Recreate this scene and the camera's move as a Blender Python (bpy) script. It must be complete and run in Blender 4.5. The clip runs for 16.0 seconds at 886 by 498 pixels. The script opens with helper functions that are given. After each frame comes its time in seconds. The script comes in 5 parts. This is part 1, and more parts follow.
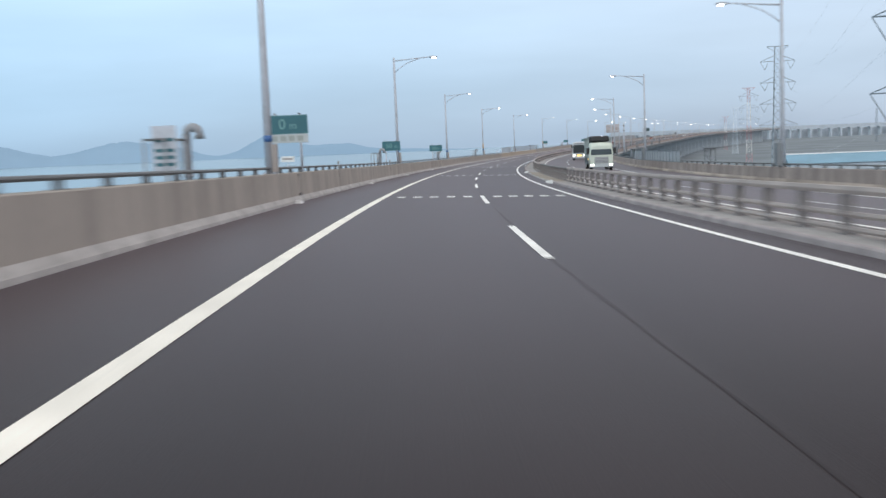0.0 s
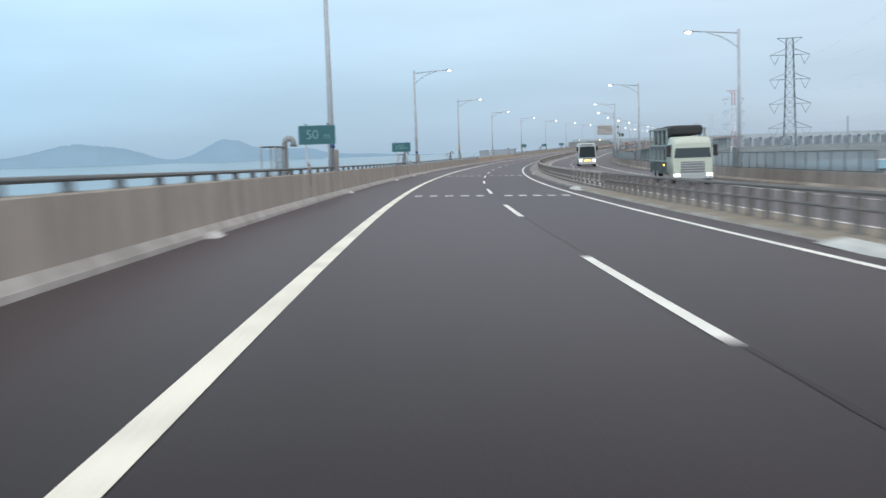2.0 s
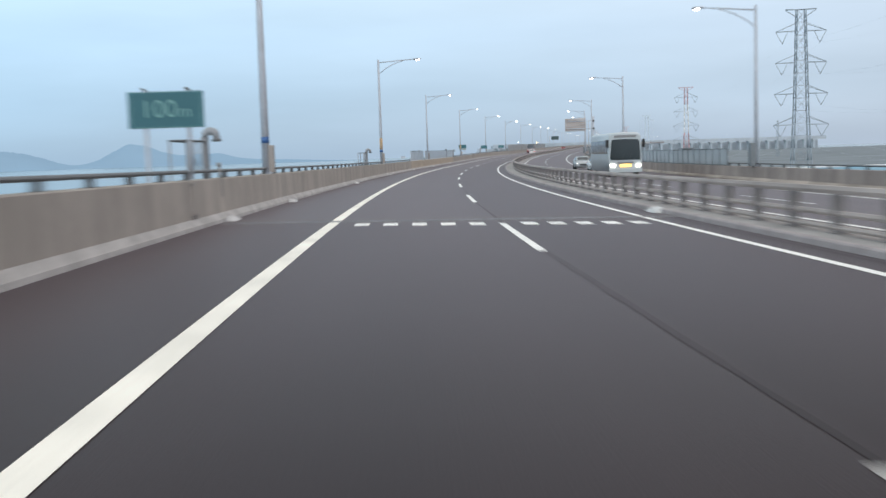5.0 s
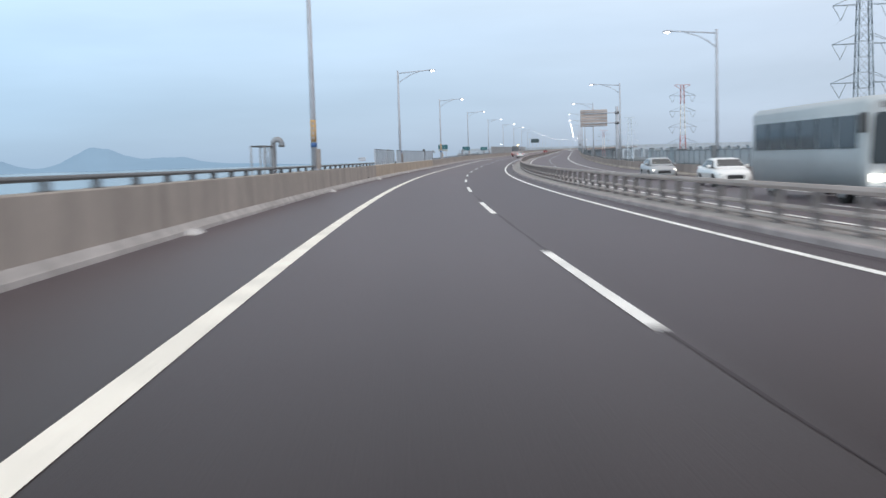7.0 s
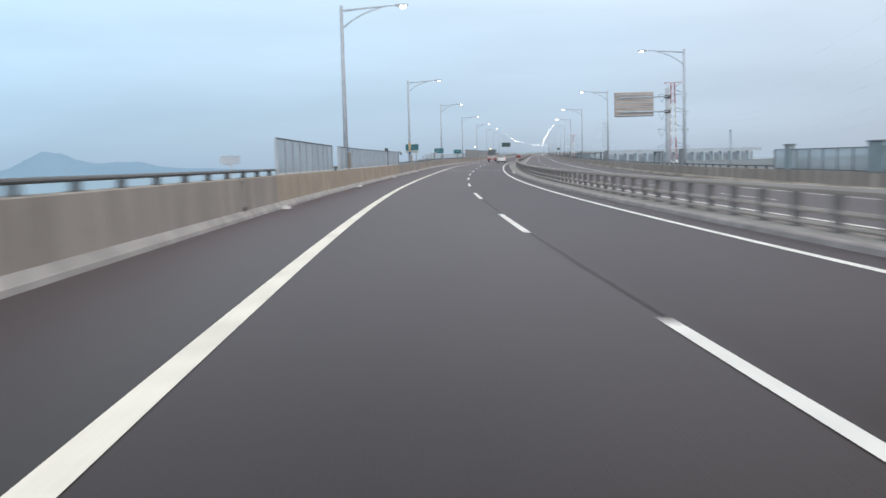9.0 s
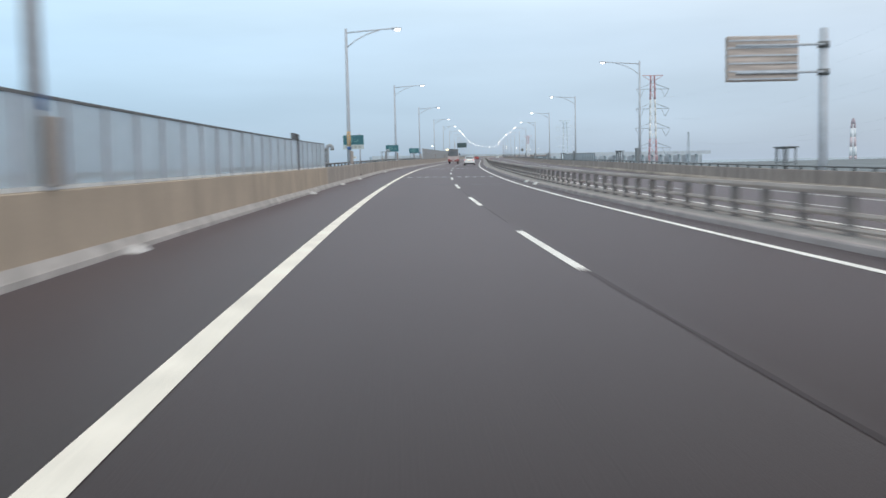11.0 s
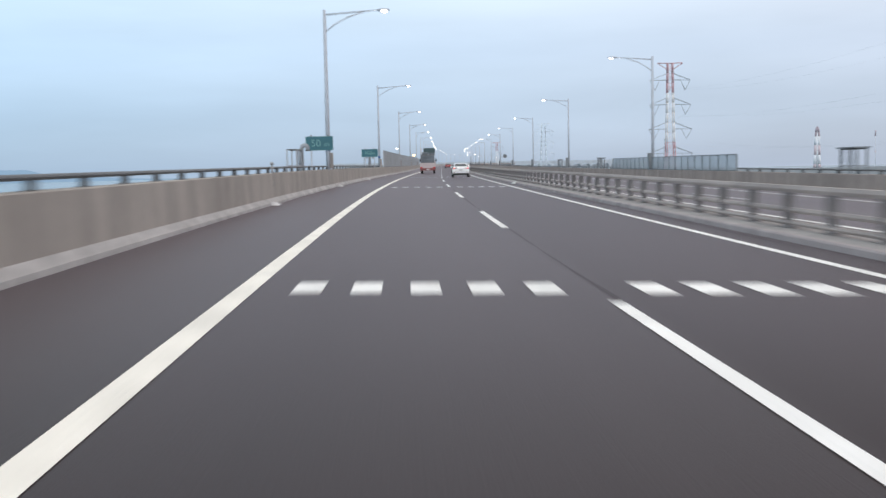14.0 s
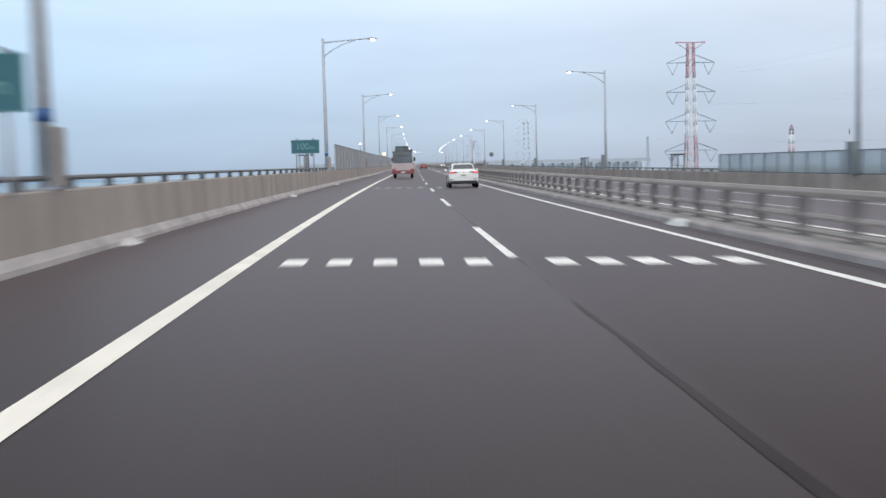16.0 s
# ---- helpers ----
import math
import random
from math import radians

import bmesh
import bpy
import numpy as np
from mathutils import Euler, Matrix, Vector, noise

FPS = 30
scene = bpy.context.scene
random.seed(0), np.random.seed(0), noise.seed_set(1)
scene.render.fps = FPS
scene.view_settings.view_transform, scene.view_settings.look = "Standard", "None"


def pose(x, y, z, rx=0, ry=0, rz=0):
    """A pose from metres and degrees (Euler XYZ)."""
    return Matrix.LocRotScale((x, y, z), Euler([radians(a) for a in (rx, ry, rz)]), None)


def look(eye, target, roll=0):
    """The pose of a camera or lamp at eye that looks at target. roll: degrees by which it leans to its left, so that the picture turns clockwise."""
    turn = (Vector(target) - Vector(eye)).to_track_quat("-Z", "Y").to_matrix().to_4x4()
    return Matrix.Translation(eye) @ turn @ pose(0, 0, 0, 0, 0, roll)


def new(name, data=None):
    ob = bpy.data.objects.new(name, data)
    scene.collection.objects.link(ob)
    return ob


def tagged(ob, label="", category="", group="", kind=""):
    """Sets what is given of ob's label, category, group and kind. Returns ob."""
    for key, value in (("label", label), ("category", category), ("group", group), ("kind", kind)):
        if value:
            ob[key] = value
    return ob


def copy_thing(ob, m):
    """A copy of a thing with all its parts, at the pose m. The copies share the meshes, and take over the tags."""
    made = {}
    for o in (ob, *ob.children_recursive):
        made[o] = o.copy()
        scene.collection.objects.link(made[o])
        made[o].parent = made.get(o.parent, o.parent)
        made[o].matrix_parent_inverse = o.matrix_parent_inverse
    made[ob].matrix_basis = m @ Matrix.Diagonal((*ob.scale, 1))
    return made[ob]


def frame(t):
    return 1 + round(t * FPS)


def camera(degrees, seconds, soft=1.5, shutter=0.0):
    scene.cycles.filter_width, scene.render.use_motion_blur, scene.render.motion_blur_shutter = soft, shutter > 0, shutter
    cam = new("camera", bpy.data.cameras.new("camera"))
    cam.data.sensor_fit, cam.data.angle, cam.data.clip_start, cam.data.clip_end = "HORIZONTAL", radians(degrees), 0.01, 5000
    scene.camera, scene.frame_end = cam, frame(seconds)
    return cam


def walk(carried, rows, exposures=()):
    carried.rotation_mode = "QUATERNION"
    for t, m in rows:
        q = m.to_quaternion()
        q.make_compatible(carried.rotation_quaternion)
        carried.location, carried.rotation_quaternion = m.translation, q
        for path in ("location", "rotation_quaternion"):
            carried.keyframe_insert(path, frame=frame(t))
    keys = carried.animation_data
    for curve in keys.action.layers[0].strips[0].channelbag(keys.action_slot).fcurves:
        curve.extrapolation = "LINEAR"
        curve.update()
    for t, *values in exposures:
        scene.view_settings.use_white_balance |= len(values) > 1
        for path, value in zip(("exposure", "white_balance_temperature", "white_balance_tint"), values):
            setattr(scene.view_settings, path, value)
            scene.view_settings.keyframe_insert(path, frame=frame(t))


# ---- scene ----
cam = camera(45.55, 16.0, soft=1.5, shutter=0.8)

# t, x, y, z, pitch, lean to the right, heading (clockwise from +y)
ROWS = [
    (0.0, 2.308, 14.875, 1.129, -5.575, 2.335, 1.877),
    (0.5, 2.348, 26.653, 0.960, -5.566, 2.057, 2.601),
    (1.0, 2.506, 38.403, 0.795, -5.552, 2.100, 3.074),
    (1.5, 2.780, 50.067, 0.634, -5.398, 2.183, 3.489),
    (2.0, 3.156, 61.630, 0.479, -5.348, 1.869, 4.113),
    (2.5, 3.630, 73.239, 0.330, -5.343, 1.585, 5.146),
    (3.0, 4.308, 84.936, 0.187, -5.323, 1.560, 6.148),
    (3.5, 5.229, 96.726, 0.050, -5.260, 1.515, 7.018),
    (4.0, 6.323, 108.600, -0.077, -5.219, 1.605, 7.729),
    (4.5, 7.603, 120.507, -0.196, -5.234, 1.606, 8.351),
    (5.0, 8.975, 132.404, -0.304, -5.170, 1.795, 8.670),
    (5.5, 10.414, 144.250, -0.401, -5.114, 1.874, 9.030),
    (6.0, 11.918, 156.047, -0.488, -5.067, 1.843, 9.431),
    (6.5, 13.493, 167.794, -0.564, -5.024, 1.751, 9.882),
    (7.0, 15.151, 179.489, -0.631, -4.981, 1.650, 10.393),
    (7.5, 16.904, 191.131, -0.688, -4.934, 1.591, 10.973),
    (8.0, 18.751, 202.720, -0.737, -4.883, 1.573, 11.622),
    (8.5, 20.715, 214.286, -0.777, -4.811, 1.653, 12.059),
    (9.0, 22.718, 225.843, -0.807, -4.737, 1.490, 12.544),
    (9.5, 24.867, 237.441, -0.830, -4.705, 1.355, 13.166),
    (10.0, 27.163, 249.079, -0.844, -4.716, 1.245, 13.926),
    (10.5, 29.603, 260.712, -0.852, -4.725, 1.183, 14.717),
    (11.0, 32.182, 272.296, -0.852, -4.690, 1.189, 15.432),
    (11.5, 34.892, 283.787, -0.843, -4.569, 1.283, 15.962),
    (12.0, 37.733, 295.184, -0.826, -4.361, 1.465, 16.308),
    (12.5, 40.611, 306.548, -0.799, -4.441, 1.493, 16.515),
    (13.0, 43.546, 317.897, -0.760, -4.359, 1.530, 16.829),
    (13.5, 46.553, 329.245, -0.708, -4.202, 1.402, 17.109),
    (14.0, 49.595, 340.577, -0.637, -4.292, 1.147, 17.620),
    (14.5, 52.758, 351.839, -0.555, -4.167, 1.484, 18.073),
    (15.0, 55.997, 363.043, -0.467, -4.221, 1.354, 18.769),
    (15.5, 59.337, 374.191, -0.379, -4.300, 1.294, 19.104),
    (16.0, 62.731, 385.294, -0.299, -4.327, 1.426, 19.151),
]
walk(cam, [(t, pose(x, y, z, 90 + pitch, 0, -head) @ pose(0, 0, 0, 0, 0, -lean))
           for t, x, y, z, pitch, lean, head in ROWS],
     exposures=[(t, 0.0, 6500, tint) for t, tint in ((0.0, 10), (1.0, 11), (1.5, 7), (2.0, 6), (3.0, 11), (4.5, 8), (7.5, 11), (9.0, 8), (12.0, 7), (13.2, 11), (14.0, 11), (14.6, 8), (15.5, 11), (16.0, 11))])

# ---- world: high, even overcast at dusk, a little brighter overhead ----
world = bpy.data.worlds.new("sky")
scene.world = world
world.use_nodes = True
wn, wl = world.node_tree.nodes, world.node_tree.links
wn.clear()
w_out = wn.new("ShaderNodeOutputWorld")
w_sum = wn.new("ShaderNodeAddShader")
w_sky = wn.new("ShaderNodeTexSky")
w_sky.sky_type, w_sky.sun_disc = "NISHITA", False
w_sky.sun_elevation, w_sky.sun_rotation = radians(26), radians(196)
w_skybg = wn.new("ShaderNodeBackground")
w_skybg.inputs["Strength"].default_value = 0.012
w_cloud = wn.new("ShaderNodeBackground")
w_cloud.inputs["Strength"].default_value = 0.95
w_tc = wn.new("ShaderNodeTexCoord")
w_sep = wn.new("ShaderNodeSeparateXYZ")
w_ramp = wn.new("ShaderNodeValToRGB")
w_ramp.color_ramp.interpolation = "EASE"
els = w_ramp.color_ramp.elements
els[0].position, els[0].color = 0.0, (0.42, 0.53, 0.68, 1)
els[1].position, els[1].color = 1.0, (0.98, 0.92, 0.88, 1)
for at, col in ((0.045, (0.49, 0.625, 0.80, 1)), (0.10, (0.61, 0.755, 0.935, 1)), (0.17, (0.77, 0.915, 1.06, 1)), (0.32, (0.80, 0.84, 0.88, 1))):
    el = els.new(at)
    el.color = col
w_map = wn.new("ShaderNodeMapping")
w_map.inputs["Scale"].default_value = (1.2, 1.2, 7.0)
w_noise = wn.new("ShaderNodeTexNoise")
w_noise.inputs["Scale"].default_value, w_noise.inputs["Detail"].default_value = 2.2, 5.0
w_band = wn.new("ShaderNodeMapRange")
w_band.inputs["From Min"].default_value, w_band.inputs["From Max"].default_value = 0.3, 0.7
w_band.inputs["To Min"].default_value, w_band.inputs["To Max"].default_value = 0.905, 1.075
w_mul = wn.new("ShaderNodeVectorMath")
w_mul.operation = "SCALE"
wl.new(w_tc.outputs["Generated"], w_sep.inputs[0])
wl.new(w_sep.outputs["Z"], w_ramp.inputs[0])
wl.new(w_tc.outputs["Generated"], w_map.inputs[0])
wl.new(w_map.outputs[0], w_noise.inputs["Vector"])
wl.new(w_noise.outputs["Fac"], w_band.inputs["Value"])
# cooler over the open sea, a trace of pink over the land side
w_side = wn.new("ShaderNodeMapRange")
w_side.inputs["From Min"].default_value, w_side.inputs["From Max"].default_value = -0.4, 0.75
w_tint = wn.new("ShaderNodeMixRGB")
w_tint.inputs[1].default_value, w_tint.inputs[2].default_value = (0.825, 0.995, 1.07, 1), (1.06, 0.96, 0.925, 1)
w_hue = wn.new("ShaderNodeMixRGB")
w_hue.blend_type, w_hue.inputs[0].default_value = "MULTIPLY", 1.0
wl.new(w_sep.outputs["X"], w_side.inputs["Value"])
wl.new(w_side.outputs[0], w_tint.inputs[0])
wl.new(w_ramp.outputs["Color"], w_hue.inputs[1])
wl.new(w_tint.outputs[0], w_hue.inputs[2])
# brighter towards the sun's side, behind the start
w_back = wn.new("ShaderNodeMapRange")
w_back.interpolation_type = "SMOOTHSTEP"
w_back.inputs["From Min"].default_value, w_back.inputs["From Max"].default_value = 0.1, -1.0
w_back.inputs["To Min"].default_value, w_back.inputs["To Max"].default_value = 1.0, 1.25
w_lift = wn.new("ShaderNodeVectorMath")
w_lift.operation = "SCALE"
wl.new(w_sep.outputs["Y"], w_back.inputs["Value"])
wl.new(w_hue.outputs[0], w_lift.inputs[0])
wl.new(w_back.outputs[0], w_lift.inputs["Scale"])
wl.new(w_lift.outputs[0], w_mul.inputs[0])
wl.new(w_band.outputs[0], w_mul.inputs["Scale"])
wl.new(w_mul.outputs[0], w_cloud.inputs["Color"])
wl.new(w_sky.outputs[0], w_skybg.inputs["Color"])
wl.new(w_skybg.outputs[0], w_sum.inputs[0])
wl.new(w_cloud.outputs[0], w_sum.inputs[1])
wl.new(w_sum.outputs[0], w_out.inputs[0])

sun_data = bpy.data.lights.new("sun", "SUN")
sun_data.energy, sun_data.angle, sun_data.color = 0.8, radians(25), (1.0, 0.95, 0.9)
sun = new("sun", sun_data)
sun.matrix_world = look((0, 0, 30), (17, 58, 0))


# ---- materials ----
def material(name, color, rough=0.6, metal=0.0, grain=0.0, scale=8.0, spot=0.0, spot_scale=0.6, bump=0.0,
             emit=None, strength=0.0, uv=False, stretch=(1, 1, 1), coat=0.0, spec=0.5):
    """Colour with fine grain, broad stains and relief, in metres."""
    mat = bpy.data.materials.new(name)
    mat.use_nodes = True
    nt = mat.node_tree
    bsdf = nt.nodes["Principled BSDF"]
    bsdf.inputs["Base Color"].default_value = (*color, 1)
    bsdf.inputs["Roughness"].default_value = rough
    bsdf.inputs["Metallic"].default_value = metal
    bsdf.inputs["Coat Weight"].default_value = coat
    bsdf.inputs["Specular IOR Level"].default_value = spec
    if emit:
        bsdf.inputs["Emission Color"].default_value = (*emit, 1)
        bsdf.inputs["Emission Strength"].default_value = strength
    if grain or spot or bump:
        tc = nt.nodes.new("ShaderNodeTexCoord")
        mp = nt.nodes.new("ShaderNodeMapping")
        mp.inputs["Scale"].default_value = stretch
        nt.links.new(tc.outputs["UV" if uv else "Object"], mp.inputs[0])
        fine = nt.nodes.new("ShaderNodeTexNoise")
        fine.inputs["Scale"].default_value, fine.inputs["Detail"].default_value = scale, 6
        broad = nt.nodes.new("ShaderNodeTexNoise")
        broad.inputs["Scale"].default_value, broad.inputs["Detail"].default_value = spot_scale, 4
        for tex in (fine, broad):
            nt.links.new(mp.outputs[0], tex.inputs["Vector"])
        def band(tex, amount):
            mr = nt.nodes.new("ShaderNodeMapRange")
            mr.inputs["From Min"].default_value, mr.inputs["From Max"].default_value = 0.3, 0.7
            mr.inputs["To Min"].default_value, mr.inputs["To Max"].default_value = 1 - amount, 1 + amount
            nt.links.new(tex.outputs["Fac"], mr.inputs["Value"])
            return mr
        a, b = band(fine, grain), band(broad, spot)
        mul = nt.nodes.new("ShaderNodeMath")
        mul.operation = "MULTIPLY"
        nt.links.new(a.outputs[0], mul.inputs[0])
        nt.links.new(b.outputs[0], mul.inputs[1])
        sc = nt.nodes.new("ShaderNodeVectorMath")
        sc.operation = "SCALE"
        sc.inputs[0].default_value = color
        nt.links.new(mul.outputs[0], sc.inputs["Scale"])
        nt.links.new(sc.outputs[0], bsdf.inputs["Base Color"])
        if bump:
            bp = nt.nodes.new("ShaderNodeBump")
            bp.inputs["Strength"].default_value, bp.inputs["Distance"].default_value = 1.0, bump
            nt.links.new(fine.outputs["Fac"], bp.inputs["Height"])
            nt.links.new(bp.outputs[0], bsdf.inputs["Normal"])
    return mat


def clear_panel(name, color, share):
    """Thin translucent sheet: part of the light passes straight through."""
    mat = material(name, color, rough=0.35, grain=0.05, scale=3.0, spot=0.10, spot_scale=0.4)
    nt = mat.node_tree
    bsdf, out = nt.nodes["Principled BSDF"], nt.nodes["Material Output"]
    info = nt.nodes.new("ShaderNodeObjectInfo")
    vary = nt.nodes.new("ShaderNodeMapRange")
    vary.inputs["To Min"].default_value, vary.inputs["To Max"].default_value = 0.96, 1.04
    tint = nt.nodes.new("ShaderNodeVectorMath")
    tint.operation = "SCALE"
    was = bsdf.inputs["Base Color"].links[0].from_socket
    nt.links.new(info.outputs["Random"], vary.inputs["Value"])
    nt.links.new(was, tint.inputs[0])
    nt.links.new(vary.outputs[0], tint.inputs["Scale"])
    nt.links.new(tint.outputs[0], bsdf.inputs["Base Color"])
    clear = nt.nodes.new("ShaderNodeBsdfTransparent")
    clear.inputs["Color"].default_value = (0.9, 0.96, 1.0, 1)
    mix = nt.nodes.new("ShaderNodeMixShader")
    mix.inputs[0].default_value = share
    nt.links.new(clear.outputs[0], mix.inputs[1])
    nt.links.new(bsdf.outputs[0], mix.inputs[2])
    nt.links.new(mix.outputs[0], out.inputs["Surface"])
    return mat



def streaked(mat, low=0.86, high=1.08):
    """Run-off streaks down a wall: tall narrow stains of uneven width."""
    nt = mat.node_tree
    bsdf = nt.nodes["Principled BSDF"]
    tc, mp = nt.nodes.new("ShaderNodeTexCoord"), nt.nodes.new("ShaderNodeMapping")
    mp.inputs["Scale"].default_value = (1.0, 1.0, 0.08)
    tex = nt.nodes.new("ShaderNodeTexNoise")
    tex.inputs["Scale"].default_value, tex.inputs["Detail"].default_value, tex.inputs["Roughness"].default_value = 0.75, 5, 0.65
    mr = nt.nodes.new("ShaderNodeMapRange")
    mr.inputs["From Min"].default_value, mr.inputs["From Max"].default_value = 0.36, 0.62
    mr.inputs["To Min"].default_value, mr.inputs["To Max"].default_value = low, high
    sc = nt.nodes.new("ShaderNodeVectorMath")
    sc.operation = "SCALE"
    was = bsdf.inputs["Base Color"].links[0].from_socket
    nt.links.new(tc.outputs["Object"], mp.inputs[0])
    nt.links.new(mp.outputs[0], tex.inputs["Vector"])
    nt.links.new(tex.outputs["Fac"], mr.inputs["Value"])
    nt.links.new(was, sc.inputs[0])
    nt.links.new(mr.outputs[0], sc.inputs["Scale"])
    nt.links.new(sc.outputs[0], bsdf.inputs["Base Color"])
    return mat


def lane_tones(mat):
    """Paving passes of slightly different tone, side by side across the road."""
    nt = mat.node_tree
    tc = nt.nodes.new("ShaderNodeTexCoord")
    sep = nt.nodes.new("ShaderNodeSeparateXYZ")
    span = nt.nodes.new("ShaderNodeMapRange")
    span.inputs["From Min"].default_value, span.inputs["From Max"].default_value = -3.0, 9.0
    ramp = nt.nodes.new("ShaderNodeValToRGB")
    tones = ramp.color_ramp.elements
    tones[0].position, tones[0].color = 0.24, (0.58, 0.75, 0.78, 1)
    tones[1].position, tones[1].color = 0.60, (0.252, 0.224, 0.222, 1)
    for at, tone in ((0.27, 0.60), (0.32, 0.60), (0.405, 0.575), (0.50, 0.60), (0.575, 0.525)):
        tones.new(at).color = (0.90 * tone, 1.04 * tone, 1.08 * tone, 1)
    # darker strip of asphalt in the gutter along the median kerb
    for at, tone in ((0.895, (0.262, 0.235, 0.233, 1)), (0.915, (0.19, 0.172, 0.172, 1))):
        tones.new(at).color = tone
    mul = nt.nodes.new("ShaderNodeMixRGB")
    mul.blend_type, mul.inputs[0].default_value = "MULTIPLY", 1.0
    twice = nt.nodes.new("ShaderNodeVectorMath")
    twice.operation = "SCALE"
    twice.inputs["Scale"].default_value = 2.2
    bsdf = nt.nodes["Principled BSDF"]
    was = bsdf.inputs["Base Color"].links[0].from_socket
    nt.links.new(tc.outputs["UV"], sep.inputs[0])
    nt.links.new(sep.outputs["Y"], span.inputs["Value"])
    nt.links.new(span.outputs[0], ramp.inputs[0])
    nt.links.new(ramp.outputs[0], mul.inputs[1])
    nt.links.new(was, mul.inputs[2])
    nt.links.new(mul.outputs[0], twice.inputs[0])
    nt.links.new(twice.outputs[0], bsdf.inputs["Base Color"])
    # sheen lightens the asphalt towards grazing angles
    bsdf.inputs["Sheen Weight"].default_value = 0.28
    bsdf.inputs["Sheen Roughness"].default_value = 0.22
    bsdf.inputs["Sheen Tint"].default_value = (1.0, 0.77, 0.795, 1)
    return mat


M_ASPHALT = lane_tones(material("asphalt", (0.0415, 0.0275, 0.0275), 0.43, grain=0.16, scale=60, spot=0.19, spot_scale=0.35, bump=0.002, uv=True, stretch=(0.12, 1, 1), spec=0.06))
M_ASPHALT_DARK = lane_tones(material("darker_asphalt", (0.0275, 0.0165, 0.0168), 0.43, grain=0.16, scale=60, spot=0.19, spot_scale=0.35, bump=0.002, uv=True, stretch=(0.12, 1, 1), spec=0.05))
M_ASPHALT_PALE = material("paler_asphalt", (0.052, 0.040, 0.040), 0.43, grain=0.16, scale=60, spot=0.19, spot_scale=0.35, bump=0.002, uv=True, stretch=(0.12, 1, 1), spec=0.06)
M_SEAM = material("tar_seam", (0.020, 0.0175, 0.0175), 0.8, grain=0.2, scale=9, spot=0.2, spec=0.05)
M_SLOT = material("dark_finger_slot", (0.10, 0.092, 0.095), 0.8, grain=0.2, scale=9, spot=0.2, spec=0.05)
M_LANESEAM = material("worn_lane_seam", (0.0245, 0.0185, 0.0197), 0.5, grain=0.35, scale=5, spot=0.25, spot_scale=0.9, spec=0.05)
# the same warm-tinted sheen, lighter at grazing angles
for mat, weight in ((M_ASPHALT_PALE, 0.28), (M_LANESEAM, 0.268)):
    sheen_in = mat.node_tree.nodes["Principled BSDF"].inputs
    sheen_in["Sheen Weight"].default_value, sheen_in["Sheen Roughness"].default_value = weight, 0.22
    sheen_in["Sheen Tint"].default_value = (1.0, 0.77, 0.795, 1)
M_LINE = material("white_road_paint", (0.945, 0.88, 0.785), 0.6, grain=0.12, scale=30, spot=0.14, spot_scale=1.2)
# a more neutral white than the left edge line
M_DASH = material("neutral_white_road_paint", (0.93, 0.90, 0.865), 0.6, grain=0.12, scale=30, spot=0.14, spot_scale=1.2)
M_CONCRETE = streaked(material("weathered_concrete", (0.425, 0.383, 0.347), 0.9, grain=0.08, scale=14, spot=0.12, spot_scale=0.9, bump=0.004, stretch=(1, 1, 0.35)))
M_OLDWALL = streaked(material("brown_weathered_concrete", (0.385, 0.308, 0.278), 0.9, grain=0.10, scale=10, spot=0.16, spot_scale=0.7, bump=0.004, stretch=(1, 1, 0.35)))
M_FRESH = streaked(material("newer_tan_concrete", (0.50, 0.42, 0.335), 0.9, grain=0.05, scale=14, spot=0.10, spot_scale=0.7, bump=0.003), 0.92, 1.05)
M_PALE = material("pale_kerb_concrete", (0.47, 0.45, 0.44), 0.9, grain=0.14, scale=12, spot=0.22, spot_scale=1.6, bump=0.004)
M_OLDFOOT = material("brown_stained_concrete", (0.40, 0.322, 0.275), 0.9, grain=0.12, scale=8, spot=0.35, spot_scale=0.22, bump=0.004)
M_KERB = material("grey_kerb_concrete", (0.36, 0.312, 0.312), 0.9, grain=0.14, scale=12, spot=0.22, spot_scale=1.6, bump=0.004)
M_STEEL = material("galvanised_steel", (0.49, 0.51, 0.56), 0.6, 0.0, grain=0.06, scale=12, spot=0.10, spot_scale=1.5)
M_DARKSTEEL = material("dark_railing_steel", (0.16, 0.165, 0.17), 0.6, 0.3, grain=0.08, scale=12, spot=0.12)
M_BEAM = material("pale_guard_rail_steel", (0.43, 0.358, 0.33), 0.6, 0.0, grain=0.08, scale=10, spot=0.20, spot_scale=0.5)
M_POST = material("guard_rail_post_steel", (0.225, 0.205, 0.203), 0.65, 0.0, grain=0.1, scale=12, spot=0.15)
M_LAMP = material("lit_lamp_glass", (0.9, 0.88, 0.8), 0.3, emit=(1.0, 0.94, 0.84), strength=20)
M_GREEN = material("green_sign_sheet", (0.028, 0.130, 0.160), 0.45, grain=0.04, scale=6, spot=0.06)
M_WHITE = material("white_sign_sheet", (0.75, 0.77, 0.76), 0.45, grain=0.03, scale=6, spot=0.06)
M_OVERHEAD = material("dull_green_sign_sheet", (0.05, 0.082, 0.088), 0.6, grain=0.04, scale=6, spot=0.08)
M_LOWPLATE = material("greyed_plate_sheet", (0.47, 0.50, 0.50), 0.5, grain=0.04, scale=6, spot=0.08)
M_LOWBAR = material("faded_writing", (0.33, 0.35, 0.33), 0.5, grain=0.04, scale=6)
M_LETTER = material("sign_letters", (0.19, 0.38, 0.36), 0.45, grain=0.03, scale=6, spot=0.06)
